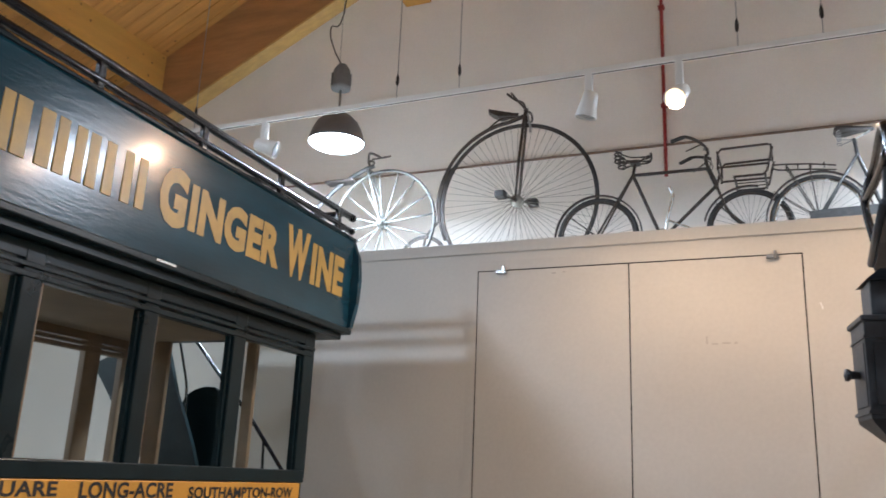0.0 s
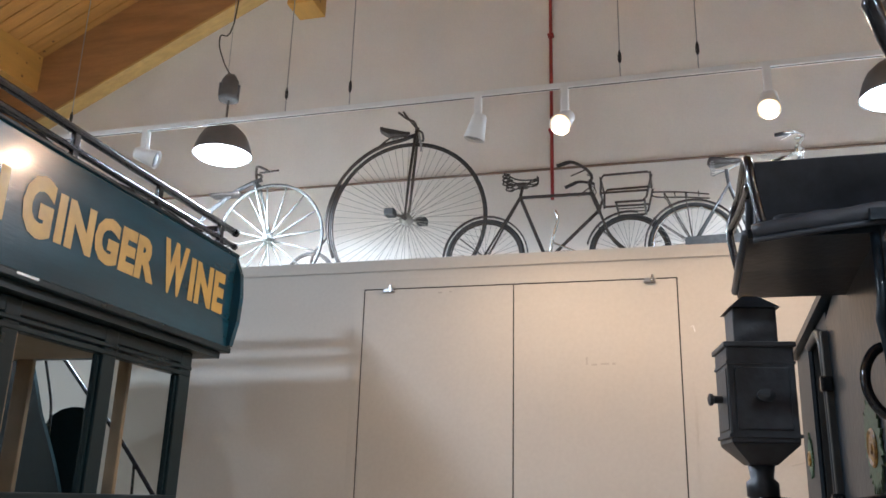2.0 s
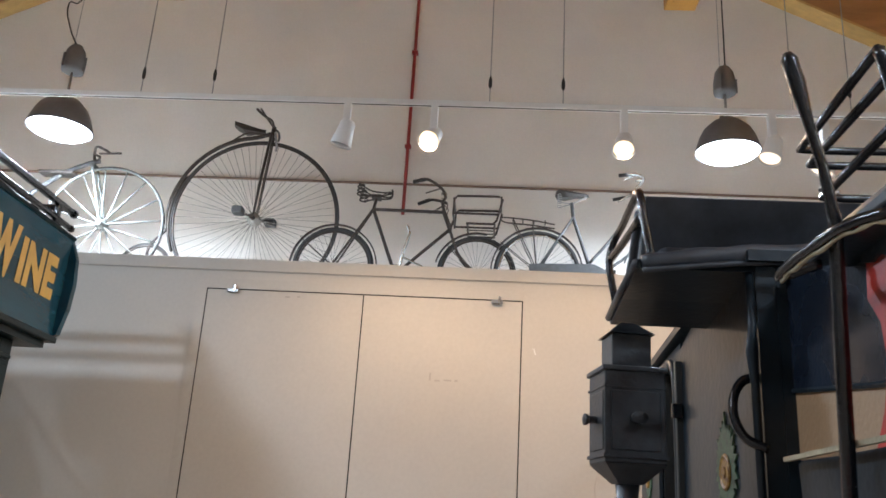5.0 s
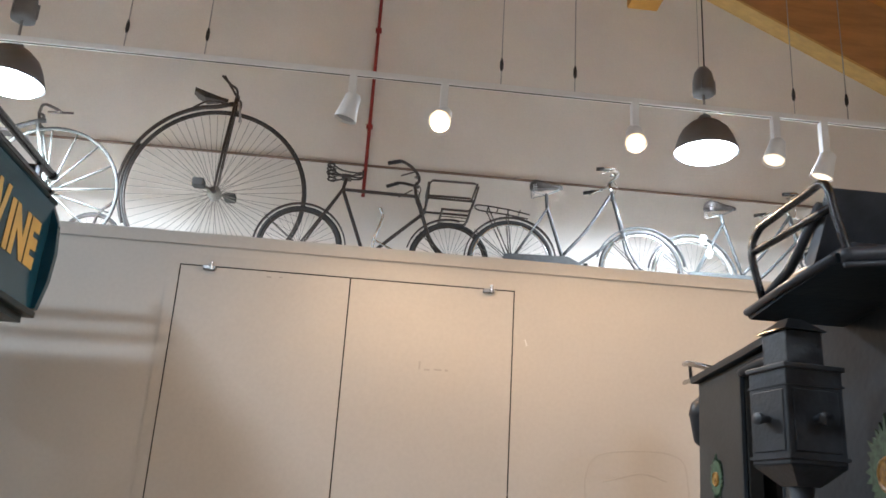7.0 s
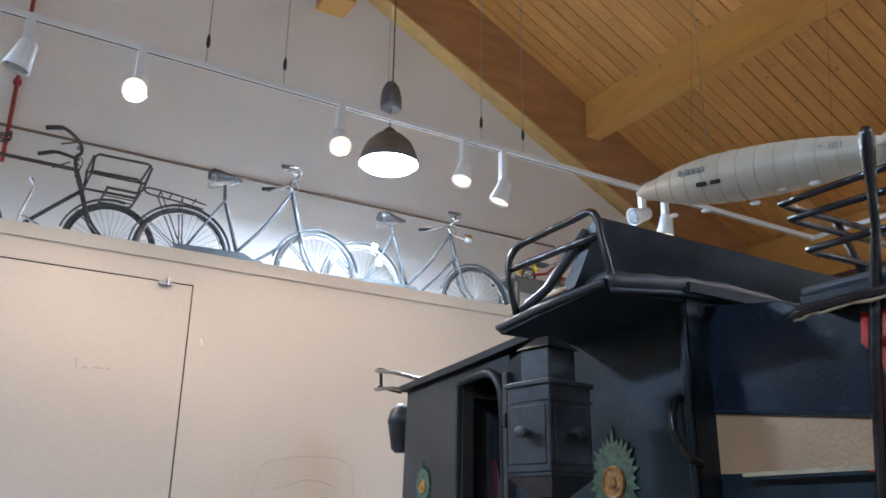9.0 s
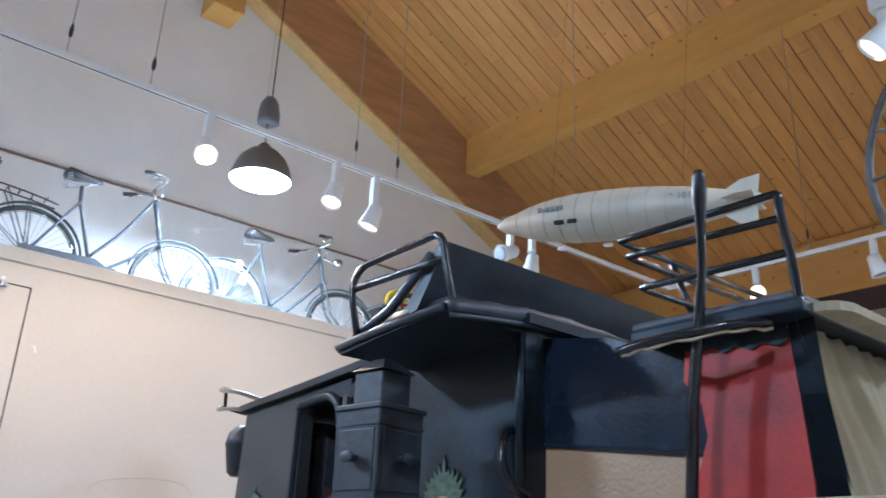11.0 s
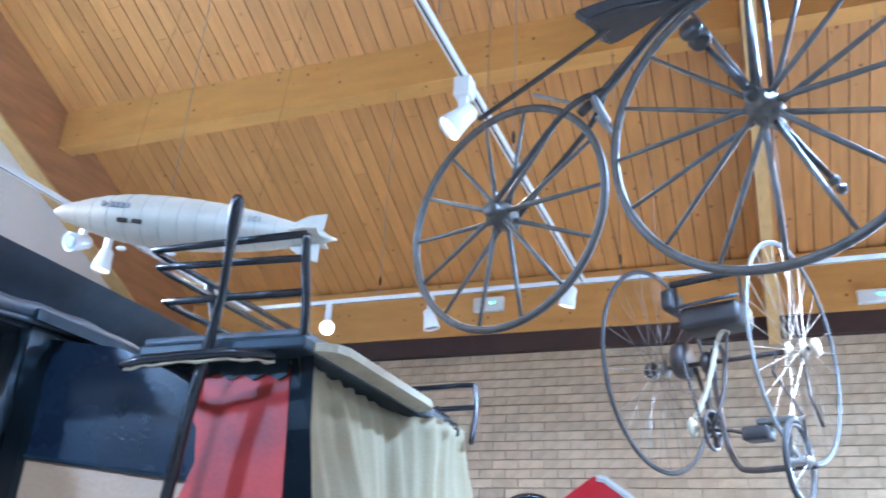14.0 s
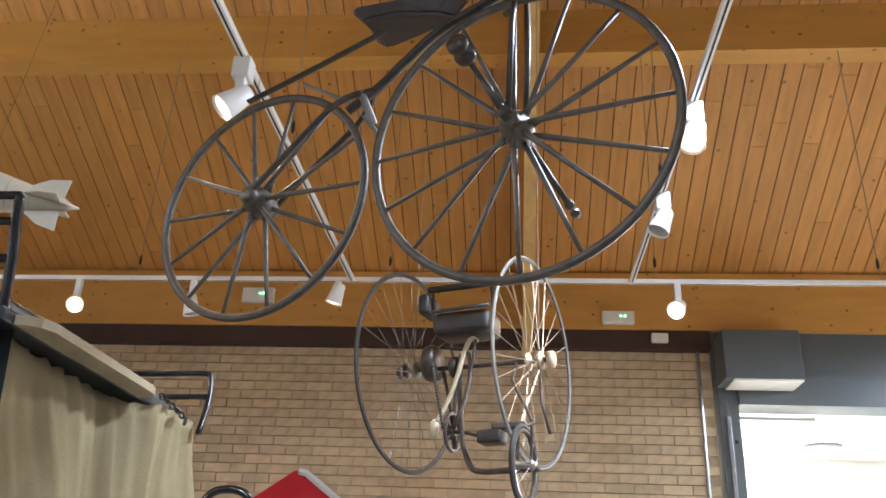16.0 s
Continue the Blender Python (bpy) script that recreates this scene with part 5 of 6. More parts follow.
# Stands for a loose curved bicycle part with a stay.
prop = thing("curved_cycle_part", pose(0.985, 6.10, LEDGE), "slim curved bicycle part with a stay on the ledge", "prop")
part("stick", tube(curve_points([(-0.06, 0, 0.0), (-0.005, 0, 0.38), (0.03, 0.0, 0.52), (0.045, 0, 0.60), (0.02, 0, 0.66)], 4), 0.012, sides=6), CHROME, prop)
part("stay", tube([(-0.02, 0, 0.40), (0.20, 0.04, 0.31)], 0.008, sides=6), CHROME, prop)
bicycle(pose(2.065, 6.20, LEDGE, 0, 0, -3), "black and grey roadster bicycle with rack and chain case", 0.345, 1.045, step_through=True, paint=BIKE_GREY, guards=BIKE_BLACK, rack=True, chaincase=True, saddle_z=1.02, bar_z=1.10, bars="flat", guard_front=BIKE_SILVER, front_r=0.34, crank_x=0.45, seat_at=(0.287, 0.813), head=(0.812, 0.985, 0.902, 0.64), saddle_x=0.265)
silver_bike = bicycle(pose(3.595, 6.30, LEDGE, 0, 0, 0), "silver step-through bicycle with bright mudguards", 0.355, 1.135, step_through=True, paint=BIKE_SILVER, guards=BIKE_SILVER, rear_tyre=PALE_RUBBER, chaincase=True, saddle_z=1.025, bar_z=1.09, bars="flat", crank_x=0.465, seat_at=(0.277, 0.865), head=(0.862, 0.98, 0.915, 0.76), saddle_x=0.25, lamp_on=True)
part("dynamo", spin([(0.006, -0.05), (0.024, -0.04), (0.026, 0.02), (0.012, 0.03), (0.010, 0.055)], 14, "Z", Matrix.Translation((0.13, -0.05, 0.58))), WHITE, silver_bike, "white tyre dynamo", smooth=True)
part("rear_lamp", box(0.07, -0.035, 0.66, 0.12, 0.035, 0.74, bevel=0.01), WHITE, silver_bike, "white rear lamp housing")

# Penny-farthing.
pf = thing("penny_farthing", pose(-0.315, 6.28, LEDGE), "black penny-farthing with a tall wire wheel", "bicycle", "bicycles on the ledge")
PR = 0.725
wire_wheel(pf, 0, PR, PR, tyre=0.011, spokes=64, rim_mat=BIKE_BLACK, name="front_wheel", hub=0.055, gauge=0.0019, n=96, rim=0.010)
wire_wheel(pf, -0.88, 0.24, 0.24, tyre=0.010, spokes=20, rim_mat=BIKE_BLACK, name="rear_wheel", n=40)
bb = [(0.05, 0, 2 * PR + 0.07)] + [(p[0], 0, p[2]) for p in arc(0, PR, PR + 0.035, 96, 190, 12)] + [(-0.86, 0, 0.46), (-0.88, 0, 0.245)]
part("backbone", tube(curve_points(bb, 3), [0.020 - 0.009 * k / ((len(bb) - 1) * 3) for k in range((len(bb) - 1) * 3 + 1)], sides=8), BIKE_BLACK, pf, smooth=True)
fk = bmesh.new()
for y in (-0.05, 0.05):
    sweep(fk, [(0.0, y, PR), (0.03, y, 1.12), (0.065, y * 0.7, 2 * PR + 0.05)], [0.014, 0.02, 0.02], sides=8, flat=0.6)
sweep(fk, [(0.06, 0, 2 * PR + 0.02), (0.07, 0, 2 * PR + 0.14)], 0.020)
part("fork", fk, BIKE_BLACK, pf, smooth=True)
hb = bmesh.new()
for s in (-1, 1):
    sweep(hb, curve_points([(0.07, 0, 2 * PR + 0.12), (0.08, 0.12 * s, 2 * PR + 0.14), (0.05, 0.24 * s, 2 * PR + 0.12), (-0.01, 0.30 * s, 2 * PR + 0.16)], 5), 0.010)
sweep(hb, [(0.075, 0, 2 * PR + 0.12), (0.0, -0.1, 2 * PR + 0.21), (-0.03, -0.13, 2 * PR + 0.25)], 0.009)
part("handlebar", hb, BIKE_BLACK, pf, smooth=True)
sd = prism([(-0.15, 0.0), (-0.13, 0.075), (-0.05, 0.07), (0.08, 0.025), (0.13, 0.0), (0.08, -0.025), (-0.05, -0.07), (-0.13, -0.075)], 0.0, 0.03, "Z")
for v in sd.verts:
    v.co.z += 0.9 * v.co.x**2 * (1 if v.co.x < 0 else 0.2) + (0.03 if v.co.x < -0.1 else 0)
sd.transform(Matrix.Translation((-0.13, 0, 2 * PR + 0.075)))
part("saddle", sd, TAN_SADDLE, pf)
part("saddle_spring", tube(curve_points([(0.05, 0, 2 * PR + 0.05), (-0.15, 0, 2 * PR + 0.075), (-0.30, 0, 2 * PR - 0.02), (-0.37, 0, 2 * PR - 0.07)], 5), 0.008, sides=6), BIKE_BLACK, pf, smooth=True)
part("step_guard", tube([(p[0], 0, p[2]) for p in arc(0, PR, PR + 0.012, 150, 205, 10)], 0.012, sides=6), BIKE_BLACK, pf, smooth=True)
ck = bmesh.new()
for s in (-1, 1):
    sweep(ck, [(0, 0.07 * s, PR), (0.10 * s, 0.085 * s, PR + 0.03)], 0.009)
sweep(ck, [(0, -0.09, PR), (0, 0.09, PR)], 0.022)
cranks = part("cranks", ck, BIKE_BLACK, pf)
for s in (-1, 1):
    part("pedal", box(0.10 * s - 0.045, 0.09 * s, PR - 0.01, 0.10 * s + 0.045, 0.19 * s, PR + 0.055, bevel=0.012), RUBBER, cranks)
part("brake_spoon", tube([(0.09, -0.02, 2 * PR + 0.08), (0.12, -0.02, 2 * PR - 0.06), (0.115, -0.02, 2 * PR - 0.10)], 0.010, sides=6), STEEL, pf)

# Whitewashed velocipede on the ledge.
vw = thing("velocipede", pose(-1.45, 5.95, LEDGE), "whitewashed wooden velocipede with thick spokes", "velocipede")
wood_wheel(vw, 0, 0.51, 0.51, 16, WHITE_WOOD, 0.012, 0.013, 0.0080, RUBBER)
wood_wheel(vw, -0.96, 0.41, 0.41, 14, WHITE_WOOD, 0.012, 0.013, 0.0080, RUBBER)
part("backbone", tube(curve_points([(-0.12, 0, 1.07), (-0.22, 0, 1.04), (-0.42, 0, 0.94), (-0.68, 0, 0.73), (-0.96, 0, 0.42)], 6), 0.020, sides=8), BIKE_GREY, vw, smooth=True)
part("saddle", box(-0.60, -0.06, 0.93, -0.30, 0.06, 0.96, bevel=0.012), TAN_SADDLE, vw)
fk = bmesh.new()
for y in (-0.05, 0.05):
    sweep(fk, [(0, y, 0.51), (-0.16, y, 1.03)], 0.012)
sweep(fk, [(-0.155, -0.05, 1.02), (-0.155, 0.05, 1.02)], 0.018)
part("fork", fk, WHITE_WOOD, vw)
hb = bmesh.new()
sweep(hb, [(-0.155, 0, 1.02), (-0.18, 0, 1.13)], 0.013)
sweep(hb, curve_points([(-0.18, 0, 1.13), (-0.20, 0.14, 1.16), (-0.32, 0.26, 1.15)], 5), 0.011)
sweep(hb, curve_points([(-0.18, 0, 1.13), (-0.10, -0.13, 1.14), (0.04, -0.25, 1.06), (0.10, -0.28, 1.02)], 5), 0.011)
sweep(hb, [(-0.02, -0.22, 1.04), (0.16, -0.22, 1.05)], 0.009)
part("handlebar", hb, BIKE_BLACK, vw, smooth=True)

# Clutter further along the ledge.
tb = thing("wooden_stand", pose(5.45, 6.25, LEDGE), "small brown wooden stand on the ledge", "stand")
part("top", box(-0.45, -0.18, 0.60, 0.40, 0.18, 0.63, bevel=0.005), OLD_WOOD, tb)
for x in (-0.40, 0.34):
    for y in (-0.14, 0.14):
        part("leg", box(x, y - 0.015, 0.0, x + 0.03, y + 0.015, 0.60), OLD_WOOD, tb)
toy = thing("toy_cycle", pose(5.30, 6.25, LEDGE + 0.63), "yellow and red toy cycle on a wooden stand", "toy")
part("fender", tube(arc(0, 0.10, 0.11, 20, 190, 14), 0.028, sides=8, flat=0.5, normal=(0, 1, 0)), YELLOW_TOY, toy, smooth=True)
wire_wheel(toy, 0, 0.085, 0.085, tyre=0.010, spokes=12, n=24)
wire_wheel(toy, 0.42, 0.07, 0.07, tyre=0.009, spokes=12, n=24)
part("frame", tube([(0, 0, 0.085), (0.22, 0, 0.14), (0.36, 0, 0.26), (0.42, 0, 0.07)], 0.012), RED_PAINT, toy)
part("handlebar", tube([(0.36, -0.12, 0.28), (0.36, 0.12, 0.28)], 0.010), CHROME, toy)
part("seat", box(0.06, -0.05, 0.20, 0.22, 0.05, 0.23, bevel=0.012), WHITE_WOOD, toy)

# Velocipede hung from the ceiling.
ang = math.degrees(math.atan2(0.046 - 0.844, 2.981 - 3.289))
hv = thing("velocipede", pose(3.286, 0.836, 2.568, 0, 0, ang), "aged iron and wood velocipede hung from the ceiling", "velocipede")
RR, FR, FH = 0.392, 0.458, (0.868, 0.068)
wood_wheel(hv, 0, 0, RR, 14, OLD_WOOD, 0.0115, 0.011, 0.0078, AGED_IRON, 0.0)
wood_wheel(hv, FH[0], FH[1], FR, 16, OLD_WOOD, 0.0115, 0.011, 0.0078, AGED_IRON, 0.05)
part("backbone", tube(curve_points([(0.90, 0, 0.62), (0.80, 0, 0.555), (0.62, 0, 0.49), (0.50, 0, 0.405), (0.40, 0, 0.325), (0.30, 0, 0.27)], 6), 0.017, sides=10, flat=0.8), AGED_IRON, hv, smooth=True)
for y in (-0.062, 0.062):
    part("rear_stay", tube(curve_points([(0.40, 0, 0.325), (0.30, y, 0.26), (0.12, y, 0.11), (0, y, 0)], 5), 0.010, sides=8), AGED_IRON, hv, smooth=True)
fk = bmesh.new()
for y in (-0.066, 0.066):
    sweep(fk, [(FH[0], y, FH[1]), (FH[0] + 0.01, y, 0.40), (FH[0] + 0.015, y * 0.6, 0.56)], 0.012, sides=8, flat=0.7)
sweep(fk, [(FH[0] + 0.015, -0.05, 0.56), (FH[0] + 0.015, 0.05, 0.56)], 0.018)
sweep(fk, [(FH[0] + 0.015, 0, 0.55), (FH[0] + 0.03, 0, 0.74)], 0.016)
part("fork", fk, AGED_IRON, hv, smooth=True)
part("handlebar", tube(curve_points([(0.72, -0.27, 0.72), (0.86, -0.16, 0.74), (0.90, 0, 0.74), (0.86, 0.16, 0.74), (0.72, 0.27, 0.72)], 5), 0.012, sides=8), AGED_IRON, hv, smooth=True)
part("saddle_spring", tube(curve_points([(-0.115, 0, 0.41), (0.15, 0, 0.475), (0.45, 0, 0.555), (0.75, 0, 0.62), (0.88, 0, 0.63)], 5), 0.0125, sides=8, flat=0.5), AGED_IRON, hv, smooth=True)
sd = prism([(0.33, 0.09), (0.36, 0.105), (0.50, 0.085), (0.66, 0.04), (0.72, 0.0), (0.66, -0.04), (0.50, -0.085), (0.36, -0.105), (0.33, -0.09), (0.345, 0.0)], 0.525, 0.585, "Z")
for v in sd.verts:
    if v.co.z < 0.55:
        v.co.x = 0.5 + (v.co.x - 0.5) * 0.75
        v.co.y *= 0.75
        v.co.z += 0.02 - 0.5 * (v.co.x - 0.45) ** 2
bmesh.ops.bevel(sd, geom=sd.edges[:], offset=0.008, segments=2, affect="EDGES")
part("saddle", sd, TAN_SADDLE, hv)
bk = bmesh.new()
sweep(bk, [(0.19, -0.10, 0.335), (0.36, 0.02, 0.275)], 0.006, sides=6)
sweep(bk, curve_points([(0.30, 0.07, 0.30), (0.35, 0.08, 0.26), (0.38, 0.06, 0.20), (0.36, 0, 0.24)], 4), 0.008, sides=6)
sweep(bk, [(0.36, -0.03, 0.31), (0.38, 0.03, 0.22)], 0.013, sides=8)
part("brake", bk, STEEL, hv)
part("crank_axle", tube([(FH[0], -0.10, FH[1]), (FH[0], 0.10, FH[1])], 0.018, sides=10), AGED_IRON, hv, smooth=True)
for s, dx, dz in ((-1, -0.11, 0.20), (1, 0.11, -0.20)):
    crank = part("crank", tube([(FH[0], 0.085 * s, FH[1]), (FH[0] + dx, 0.10 * s, FH[1] + dz)], [0.012, 0.008], sides=8), AGED_IRON, hv, smooth=True)
    part("pedal", spin([(0.008, 0.0), (0.030, 0.006), (0.032, 0.020), (0.011, 0.028), (0.011, 0.055), (0.032, 0.062), (0.030, 0.08), (0.008, 0.085)], 16, "Y", Matrix.Translation((FH[0] + dx, (0.10 if s > 0 else -0.185), FH[1] + dz)) @ (Matrix.Diagonal((0.45, 1, 0.45, 1)) if s > 0 else Matrix.Identity(4))), AGED_IRON, crank, smooth=True)
for x, z in ((-0.08, 0.42), (0.90, 0.74)):
    part("hanging_wire", tube([(x, 0, z), (x, 0, 5.22)], 0.0016, sides=4), BROWN_PIPE, hv)

# Tricycle hung before the brick wall.
HL, HR = Vector((5.06, 0.60, 2.50)), Vector((4.80, -0.135, 2.535))
axis = (HR - HL).normalized()
tm = Matrix.Translation((HL + HR) / 2) @ Matrix.Rotation(math.atan2(axis.y, axis.x) + math.pi / 2, 4, "Z")
tri = thing("tricycle", tm, "Victorian tricycle with two tall wire wheels hung from the ceiling", "tricycle")
half = (HR - HL).length / 2
for y, turn, rubber, wheel_paint in ((half - 0.045, -4, RUBBER, BIKE_BLACK), (-half + 0.08, -3, PALE_RUBBER, BIKE_GREY)):
    pivot = new("drive_wheel")
    pivot.parent = tri
    pivot.location, pivot.rotation_euler = (0, y, 0), (0, 0, radians(turn))
    wire_wheel(pivot, 0, 0, 0.505, tyre=0.0075, spokes=30, tyre_mat=rubber, rim_mat=wheel_paint, spoke_mat=SPOKE if y > 0 else TRIKE_SPOKE, name="tyre", hub=0.045, gauge=0.0015 if y > 0 else 0.0022, n=72, rim=0.006)
part("axle", tube([(0, -half, 0), (0, half, 0)], 0.012, sides=8), BIKE_BLACK, tri, smooth=True)
part("hub_cap", spin([(0.025, -0.03), (0.036, -0.02), (0.036, 0.015), (0.022, 0.03)], 14, "Y", Matrix.Translation((0, half, 0))), BIKE_BLACK, tri, smooth=True)
part("hub_cap", spin([(0.03, -0.02), (0.042, -0.012), (0.042, 0.008), (0.015, 0.02)], 14, "Y", Matrix.Translation((0, -half, 0))), TRIKE_SPOKE, tri, smooth=True)
part("gear_drum", spin([(0.02, -0.035), (0.085, -0.03), (0.095, 0.0), (0.085, 0.03), (0.02, 0.035)], 22, "Y", Matrix.Translation((0, 0.225, 0.03))), BIKE_BLACK, tri, smooth=True)
part("gear_drum", spin([(0.02, -0.02), (0.05, -0.018), (0.055, 0.0), (0.05, 0.018), (0.02, 0.02)], 18, "Y", Matrix.Translation((0, 0.10, 0.0))), BIKE_BLACK, tri, smooth=True)
cx, cz, cy = -0.10, -0.34, 0.06
part("sprocket", tube([(cx + p[0], cy, cz + p[2]) for p in ring_points(0.085, 28)], 0.009, sides=6, closed=True, normal=(0, 1, 0)), BIKE_BLACK, tri)
part("sprocket_boss", spin([(0.02, -0.02), (0.035, -0.012), (0.035, 0.012), (0.02, 0.02)], 14, "Y", Matrix.Translation((cx, cy, cz))), BIKE_BLACK, tri)
for k in range(5):
    q = 2 * math.pi * k / 5
    part("sprocket_arm", tube([(cx, cy, cz), (cx + 0.084 * math.cos(q), cy, cz + 0.084 * math.sin(q))], 0.007, sides=5), BIKE_BLACK, tri)
for sg in (-1, 1):
    chain = bmesh.new()
    a, b = Vector((0.06 * sg, 0.20, 0.02)), Vector((cx + 0.082 * sg, cy + 0.01, cz))
    knots = [a.lerp(b, k / 40) for k in range(41)]
    sweep(chain, knots, [0.0095 if k % 2 else 0.0045 for k in range(41)], sides=6)
    part("chain", chain, BIKE_BLACK, tri)
part("main_tube", tube(curve_points([(0.0, 0.07, 0.06), (-0.04, 0.055, -0.06), (-0.06, 0.045, -0.16), (-0.14, -0.005, -0.33), (-0.19, -0.04, -0.43), (-0.23, -0.095, -0.525), (-0.26, -0.155, -0.550), (-0.32, -0.27, -0.560), (-0.42, -0.46, -0.572)], 6), 0.0135, sides=8), BIKE_BLACK, tri, "black bent main tube", True)
part("hoop", tube(curve_points([(0.0, 0.12, 0.10), (-0.03, 0.03, 0.07), (-0.05, 0.0, -0.02), (-0.08, 0.0, -0.15), (-0.13, 0.02, -0.28), (-0.12, 0.05, -0.34)], 6), 0.010, sides=8), BIKE_BLACK, tri, "", True)
part("stay", tube([(0.0, 0.16, -0.02), (-0.05, 0.10, -0.2), (-0.12, 0.03, -0.42)], 0.009, sides=8), BIKE_BLACK, tri, "", True)
for y in (-0.03, 0.03):
    part("fork_blade", tube([(-0.40, -0.40 + y, -0.40), (-0.43, -0.405 + y, -0.56)], 0.008, sides=6), BIKE_BLACK, tri)
part("steering_rod", tube([(0.0, -0.22, 0.0), (-0.12, -0.24, -0.12), (-0.30, -0.40, -0.36), (-0.40, -0.40, -0.40)], 0.008, sides=6), BIKE_BLACK, tri, "", True)
part("steering_rod", tube([(0.0, -0.33, -0.02), (-0.05, -0.36, -0.22), (-0.06, -0.40, -0.36)], 0.007, sides=6), BIKE_BLACK, tri, "", True)
front = new("steering_wheel")
front.parent = tri
front.location = (-0.43, -0.405, -0.56)
wire_wheel(front, 0, 0, 0.165, tyre=0.010, spokes=16, rim_mat=BIKE_BLACK, name="tyre", n=36)
part("lever", tube(curve_points([(-0.03, -0.025, 0.115), (-0.03, 0.003, 0.130), (-0.04, 0.03, 0.08), (-0.06, 0.073, -0.10), (-0.08, 0.115, -0.22), (-0.10, 0.145, -0.29)], 5), 0.012, sides=8), LEVER_WOOD, tri, "cream steering lever", True)
part("lever_grip", spin([(0.01, -0.05), (0.022, -0.03), (0.022, 0.02), (0.01, 0.04)], 10, "Z", Matrix.Translation((-0.10, 0.153, -0.315))), LEVER_WOOD, tri, "", True)
part("brake_lever", tube([(-0.04, -0.02, 0.12), (-0.05, -0.013, 0.0), (-0.06, 0.0, -0.065)], 0.009, sides=6), BIKE_BLACK, tri)
part("seat", box(-0.10, -0.11, 0.145, 0.10, 0.19, 0.265, bevel=0.03), TRIKE_LEATHER, tri, "dark padded seat", True)
part("seat_edge", tube([(-0.105, -0.112, 0.272), (-0.105, 0.192, 0.262)], 0.010, sides=8), LEATHER, tri, "", True)
part("seat_side", box(-0.09, 0.225, 0.27, 0.08, 0.285, 0.38, bevel=0.022), TRIKE_LEATHER, tri, "", True)
part("seat_rail", tube([(-0.05, -0.115, 0.405), (-0.05, 0.24, 0.405)], 0.018, sides=8), TRIKE_LEATHER, tri, "", True)
for y in (-0.10, 0.22):
    part("rail_post", tube([(0.0, y, 0.20), (-0.05, y, 0.405)], 0.009, sides=6), BIKE_BLACK, tri)
part("pedal_crank", tube([(cx, cy, cz), (cx - 0.06, cy - 0.10, cz - 0.02), (-0.20, -0.12, -0.385)], 0.009, sides=6), BIKE_BLACK, tri)
part("pedal", box(-0.25, -0.235, -0.425, -0.15, -0.12, -0.365, bevel=0.012), TRIKE_LEATHER, tri, "", True)
part("pedal", box(-0.20, -0.33, -0.36, -0.12, -0.17, -0.325, bevel=0.010), OLD_WOOD, tri)
for y in (-half + 0.06, half - 0.06):
    part("hanging_wire", tube([(0, y, 0.0), (0, y, 4.55)], 0.0016, sides=4), BROWN_PIPE, tri)

# Airship model.
N, T = Vector((3.120, 2.600, 2.726)), Vector((3.425, 1.515, 2.618))
length = (T - N).length
air = thing("airship_model", Matrix.Translation(N) @ (T - N).to_track_quat("X", "Z").to_matrix().to_4x4(), "silver rigid airship model with ribbed hull and fins", "airship model")
prof = [(0.004, 0.0), (0.018, 0.02), (0.036, 0.05)]
for k in range(1, 30):
    u = k / 30
    s = 0.05 + u * (length - 0.06)
    rad = 0.102 * (1 - ((0.40 - u) / 0.46) ** 2.4) if u < 0.40 else 0.102 * (1 - ((u - 0.40) / 0.615) ** 2.1)
    prof.append((max(rad * (0.98 if k % 2 == 0 else 1.0), 0.006), s))
prof.append((0.003, length))
part("hull", spin(prof, 30, "X"), SILVER, air, smooth=True)
seams = bmesh.new()
for k in range(2, 27, 2):
    rad, s = prof[k + 2]
    sweep(seams, [(s, (rad + 0.0004) * math.cos(2 * math.pi * j / 32), (rad + 0.0004) * math.sin(2 * math.pi * j / 32)) for j in range(32)], 0.0014, sides=4, closed=True, normal=(1, 0, 0))
part("seams", seams, SILVER_DARK, air)
for a in (0, 90, 180, 270):
    fin = prism([(length - 0.22, 0.02), (length - 0.12, 0.085), (length - 0.055, 0.098), (length - 0.06, 0.03), (length - 0.03, 0.012)], -0.003, 0.003, "Y")
    fin.transform(Matrix.Rotation(radians(a), 4, "X"))
    part("fin", fin, SILVER, air)
for s in (0.318, 0.376):
    part("window", box(s, 0.080, -0.051, s + 0.040, 0.093, -0.037), DARK_GAP, air, "dark gondola window")
    part("window", box(s, -0.093, -0.051, s + 0.040, -0.080, -0.037), DARK_GAP, air)
for s, w in ((0.245, 0.014), (0.266, 0.006), (0.277, 0.014), (0.298, 0.014), (0.319, 0.014), (0.340, 0.014)):
    for sg in (-1, 1):
        part("marking_bar", box(s, sg * 0.094, 0.002 if w > 0.01 else 0.011, s + w, sg * 0.1012, 0.022 if w > 0.01 else 0.014), GREY, air, "grey registration bar")
# White beads added under the hull; they stand for track spotlights.
for s in (0.16, 0.30, 0.50, 0.62, 0.74):
    part("white_bead", spin([(0.003, -0.02), (0.009, -0.01), (0.009, 0.012), (0.003, 0.02)], 10, "X", Matrix.Translation((s, 0.03 if s < 0.6 else -0.02, -0.112 if s < 0.6 else -0.09))), WHITE, air, smooth=True)
for s in (0.25, 0.80):
    part("hanging_wire", tube([(s, 0, 0.08), (s - 0.04, 0, 5.6)], 0.0005, sides=4), DARK_GAP, air)

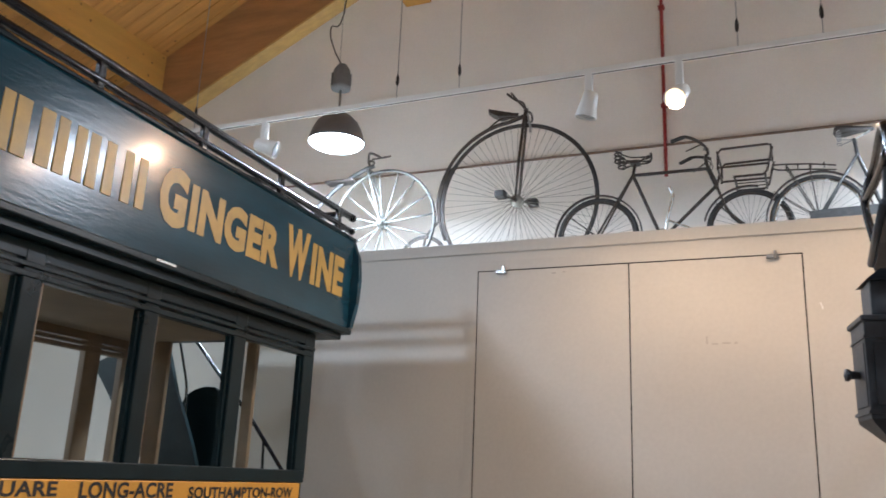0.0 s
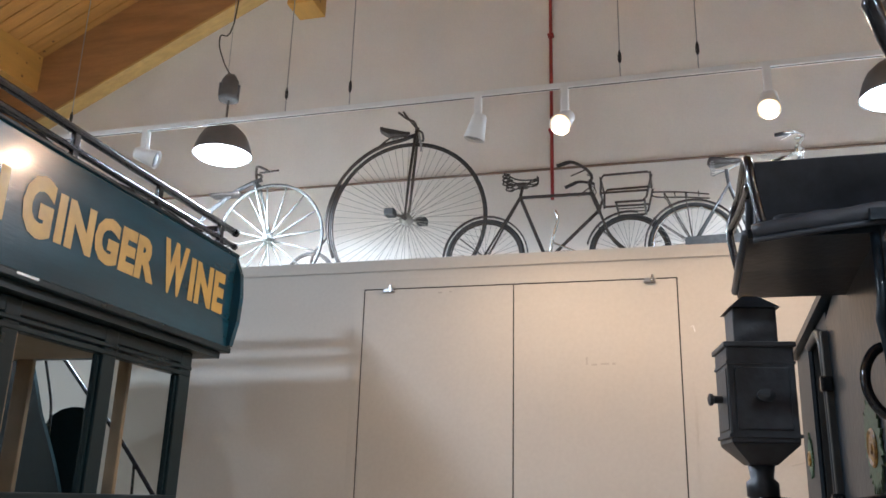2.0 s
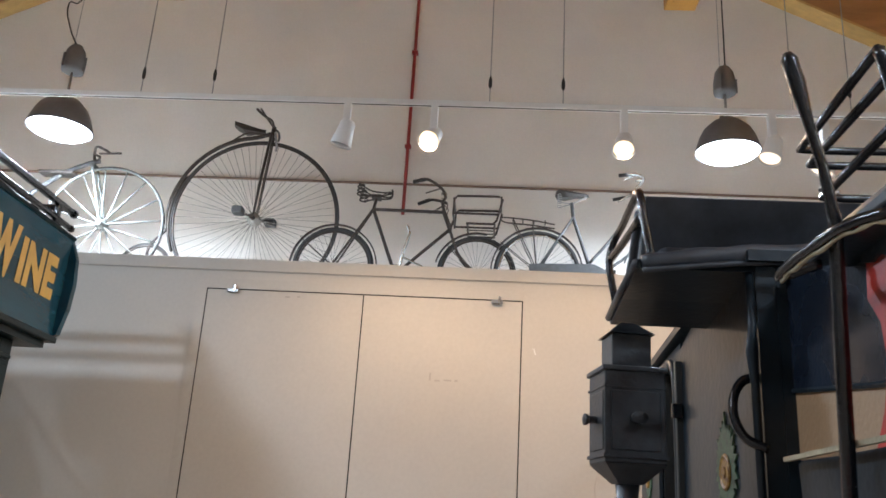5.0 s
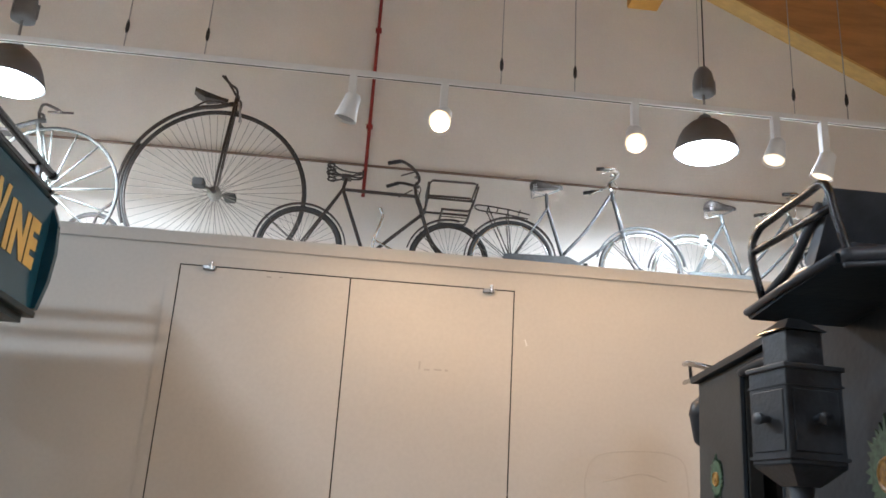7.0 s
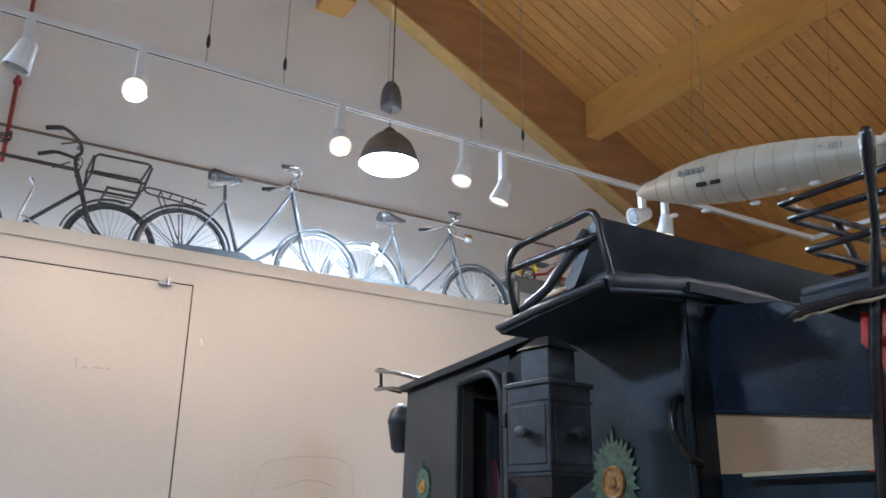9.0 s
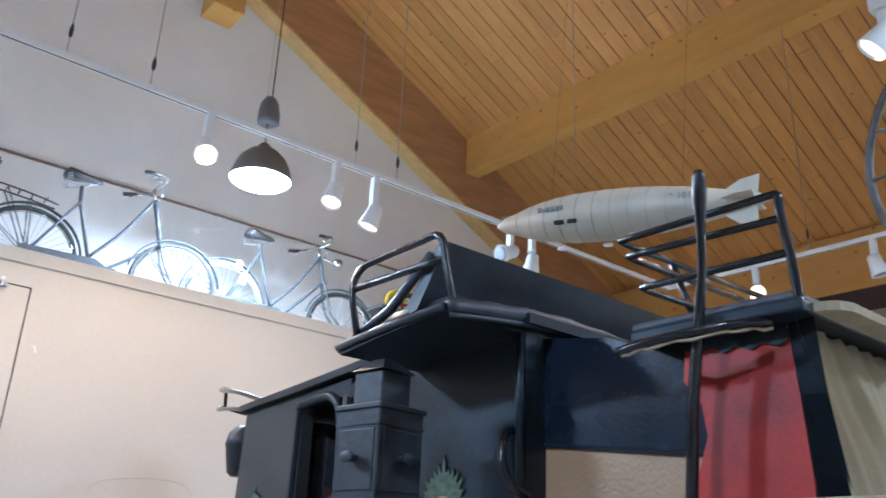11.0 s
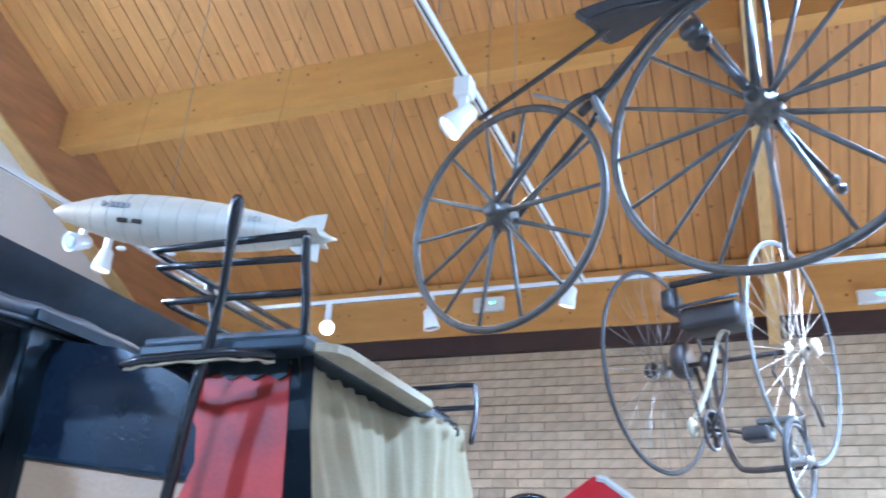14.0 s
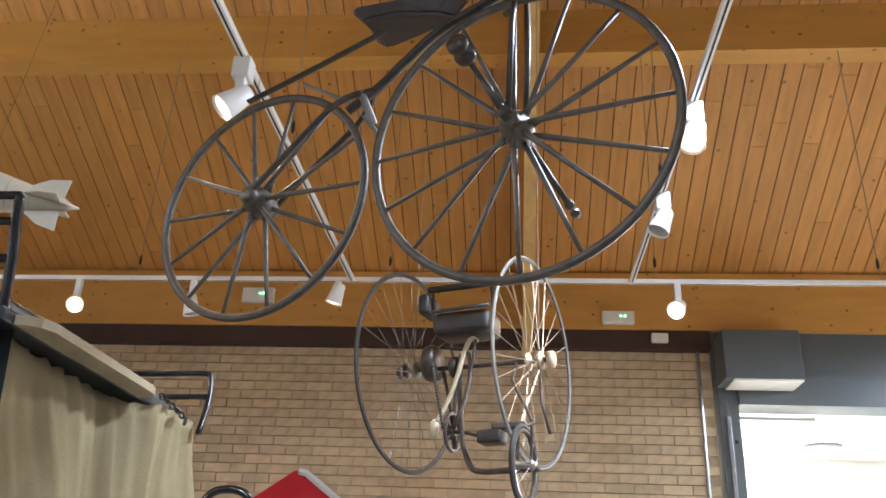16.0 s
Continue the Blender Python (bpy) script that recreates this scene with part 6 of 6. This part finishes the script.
for s, w, out in ((0.062, 0.034, 0.0655), (0.775, 0.055, 0.0775)):
    m = Matrix(((1, 0, 0, s), (0, 0, -1, -out), (0, 1, 0, 0.004), (0, 0, 0, 1)))
    writing("lettering", "R.101", GREY, air, m, 0.015 if s < 0.5 else 0.024, w if s < 0.5 else 0.080, 0.001)

# Red gabled lantern on a stand, whose top just shows.
rl = thing("red_lantern", pose(2.37, 0.372, 0), "red painted gabled lantern with chipped pale edges on a stand", "lantern")
part("roof", prism([(-0.07, 1.545), (0.07, 1.545), (0.075, 1.555), (0.008, 1.602), (-0.008, 1.602), (-0.075, 1.555)], -0.02, 0.24), CAR_RED, rl)
part("roof_edge", tube([(-0.021, -0.074, 1.553), (-0.021, -0.012, 1.598), (-0.021, 0.0, 1.600)], 0.006, sides=6), SCUFF_AND_SHADE, rl, "chipped pale edge")
part("body", box(-0.0, -0.055, 1.28, 0.22, 0.055, 1.544, bevel=0.006), CAR_RED, rl)
part("post", tube([(0.11, 0, 0.03), (0.11, 0, 1.28)], 0.025, sides=10), IRON, rl, "", True)
part("base", spin([(0.16, 0.0), (0.16, 0.02), (0.05, 0.05), (0.03, 0.06)], 24, "Z", Matrix.Translation((0.11, 0, 0))), IRON, rl, "", True)
part("handle", tube(curve_points([(0.0, 0.075, 1.50), (0.0, 0.085, 1.558), (0.0, 0.12, 1.572), (0.0, 0.155, 1.558), (0.0, 0.165, 1.50), (0.0, 0.12, 1.45), (0.0, 0.055, 1.46)], 6), 0.007, sides=8), IRON, rl, "black iron handle", True)

# Wheels that carry the bus.
for y, r in ((-0.75, 0.48), (-3.4, 0.58)):
    part("axle", tube([(-1.36, y, r), (-0.14, y, r)], 0.03, sides=8), IRON, bus)
    for x in (-1.30, -0.20):
        w = bmesh.new()
        sweep(w, [(x, y + (r - 0.03) * math.cos(2 * math.pi * k / 36), r + (r - 0.03) * math.sin(2 * math.pi * k / 36)) for k in range(36)], 0.03, sides=6, closed=True, normal=(1, 0, 0))
        for k in range(12):
            a = 2 * math.pi * k / 12
            sweep(w, [(x, y, r), (x, y + r * 0.94 * math.cos(a), r + r * 0.94 * math.sin(a))], 0.018, sides=5)
        part("road_wheel", w, YELLOW, bus, "spoked road wheel")


# ---- bricks, last ----
BL, BH, JOINT = 0.285, 0.0975, 0.011
brick_bm = box(0, -BL / 2 + JOINT / 2, -BH / 2 + JOINT / 2, 0.03, BL / 2 - JOINT / 2, BH / 2 - JOINT / 2)
brick_mesh = bpy.data.meshes.new("brick")
brick_bm.to_mesh(brick_mesh)
brick_bm.free()
brick_mesh.materials.append(BRICK)
rest = bmesh.new()
rng = random.Random(8)
count = 0
row = 0
z = BRICK_TOP - BH / 2 - 0.002
while z > 0.05:
    y = -1.99 + BL / 2 + (BL / 2 if row % 2 else 0)
    while y < NORTH - BL / 2:
        jut = rng.uniform(-0.003, 0.003)
        if z > 2.62 and y < 4.3 and count < 300 and not (y > 2.6 and z < 3.2):
            ob = new("brick", brick_mesh)
            ob.parent = wall_east
            ob.location = (EAST - 0.012 + jut, y, z)
            count += 1
        elif z > 1.2:
            block(rest, EAST - 0.012 + jut, y - BL / 2 + JOINT / 2, z - BH / 2 + JOINT / 2, EAST + 0.02, y + BL / 2 - JOINT / 2, z + BH / 2 - JOINT / 2)
        y += BL
    z -= BH
    row += 1
rest_ob = part("brickwork", rest, BRICK_FAR, wall_east)
rest_ob["kind"] = "stuff"
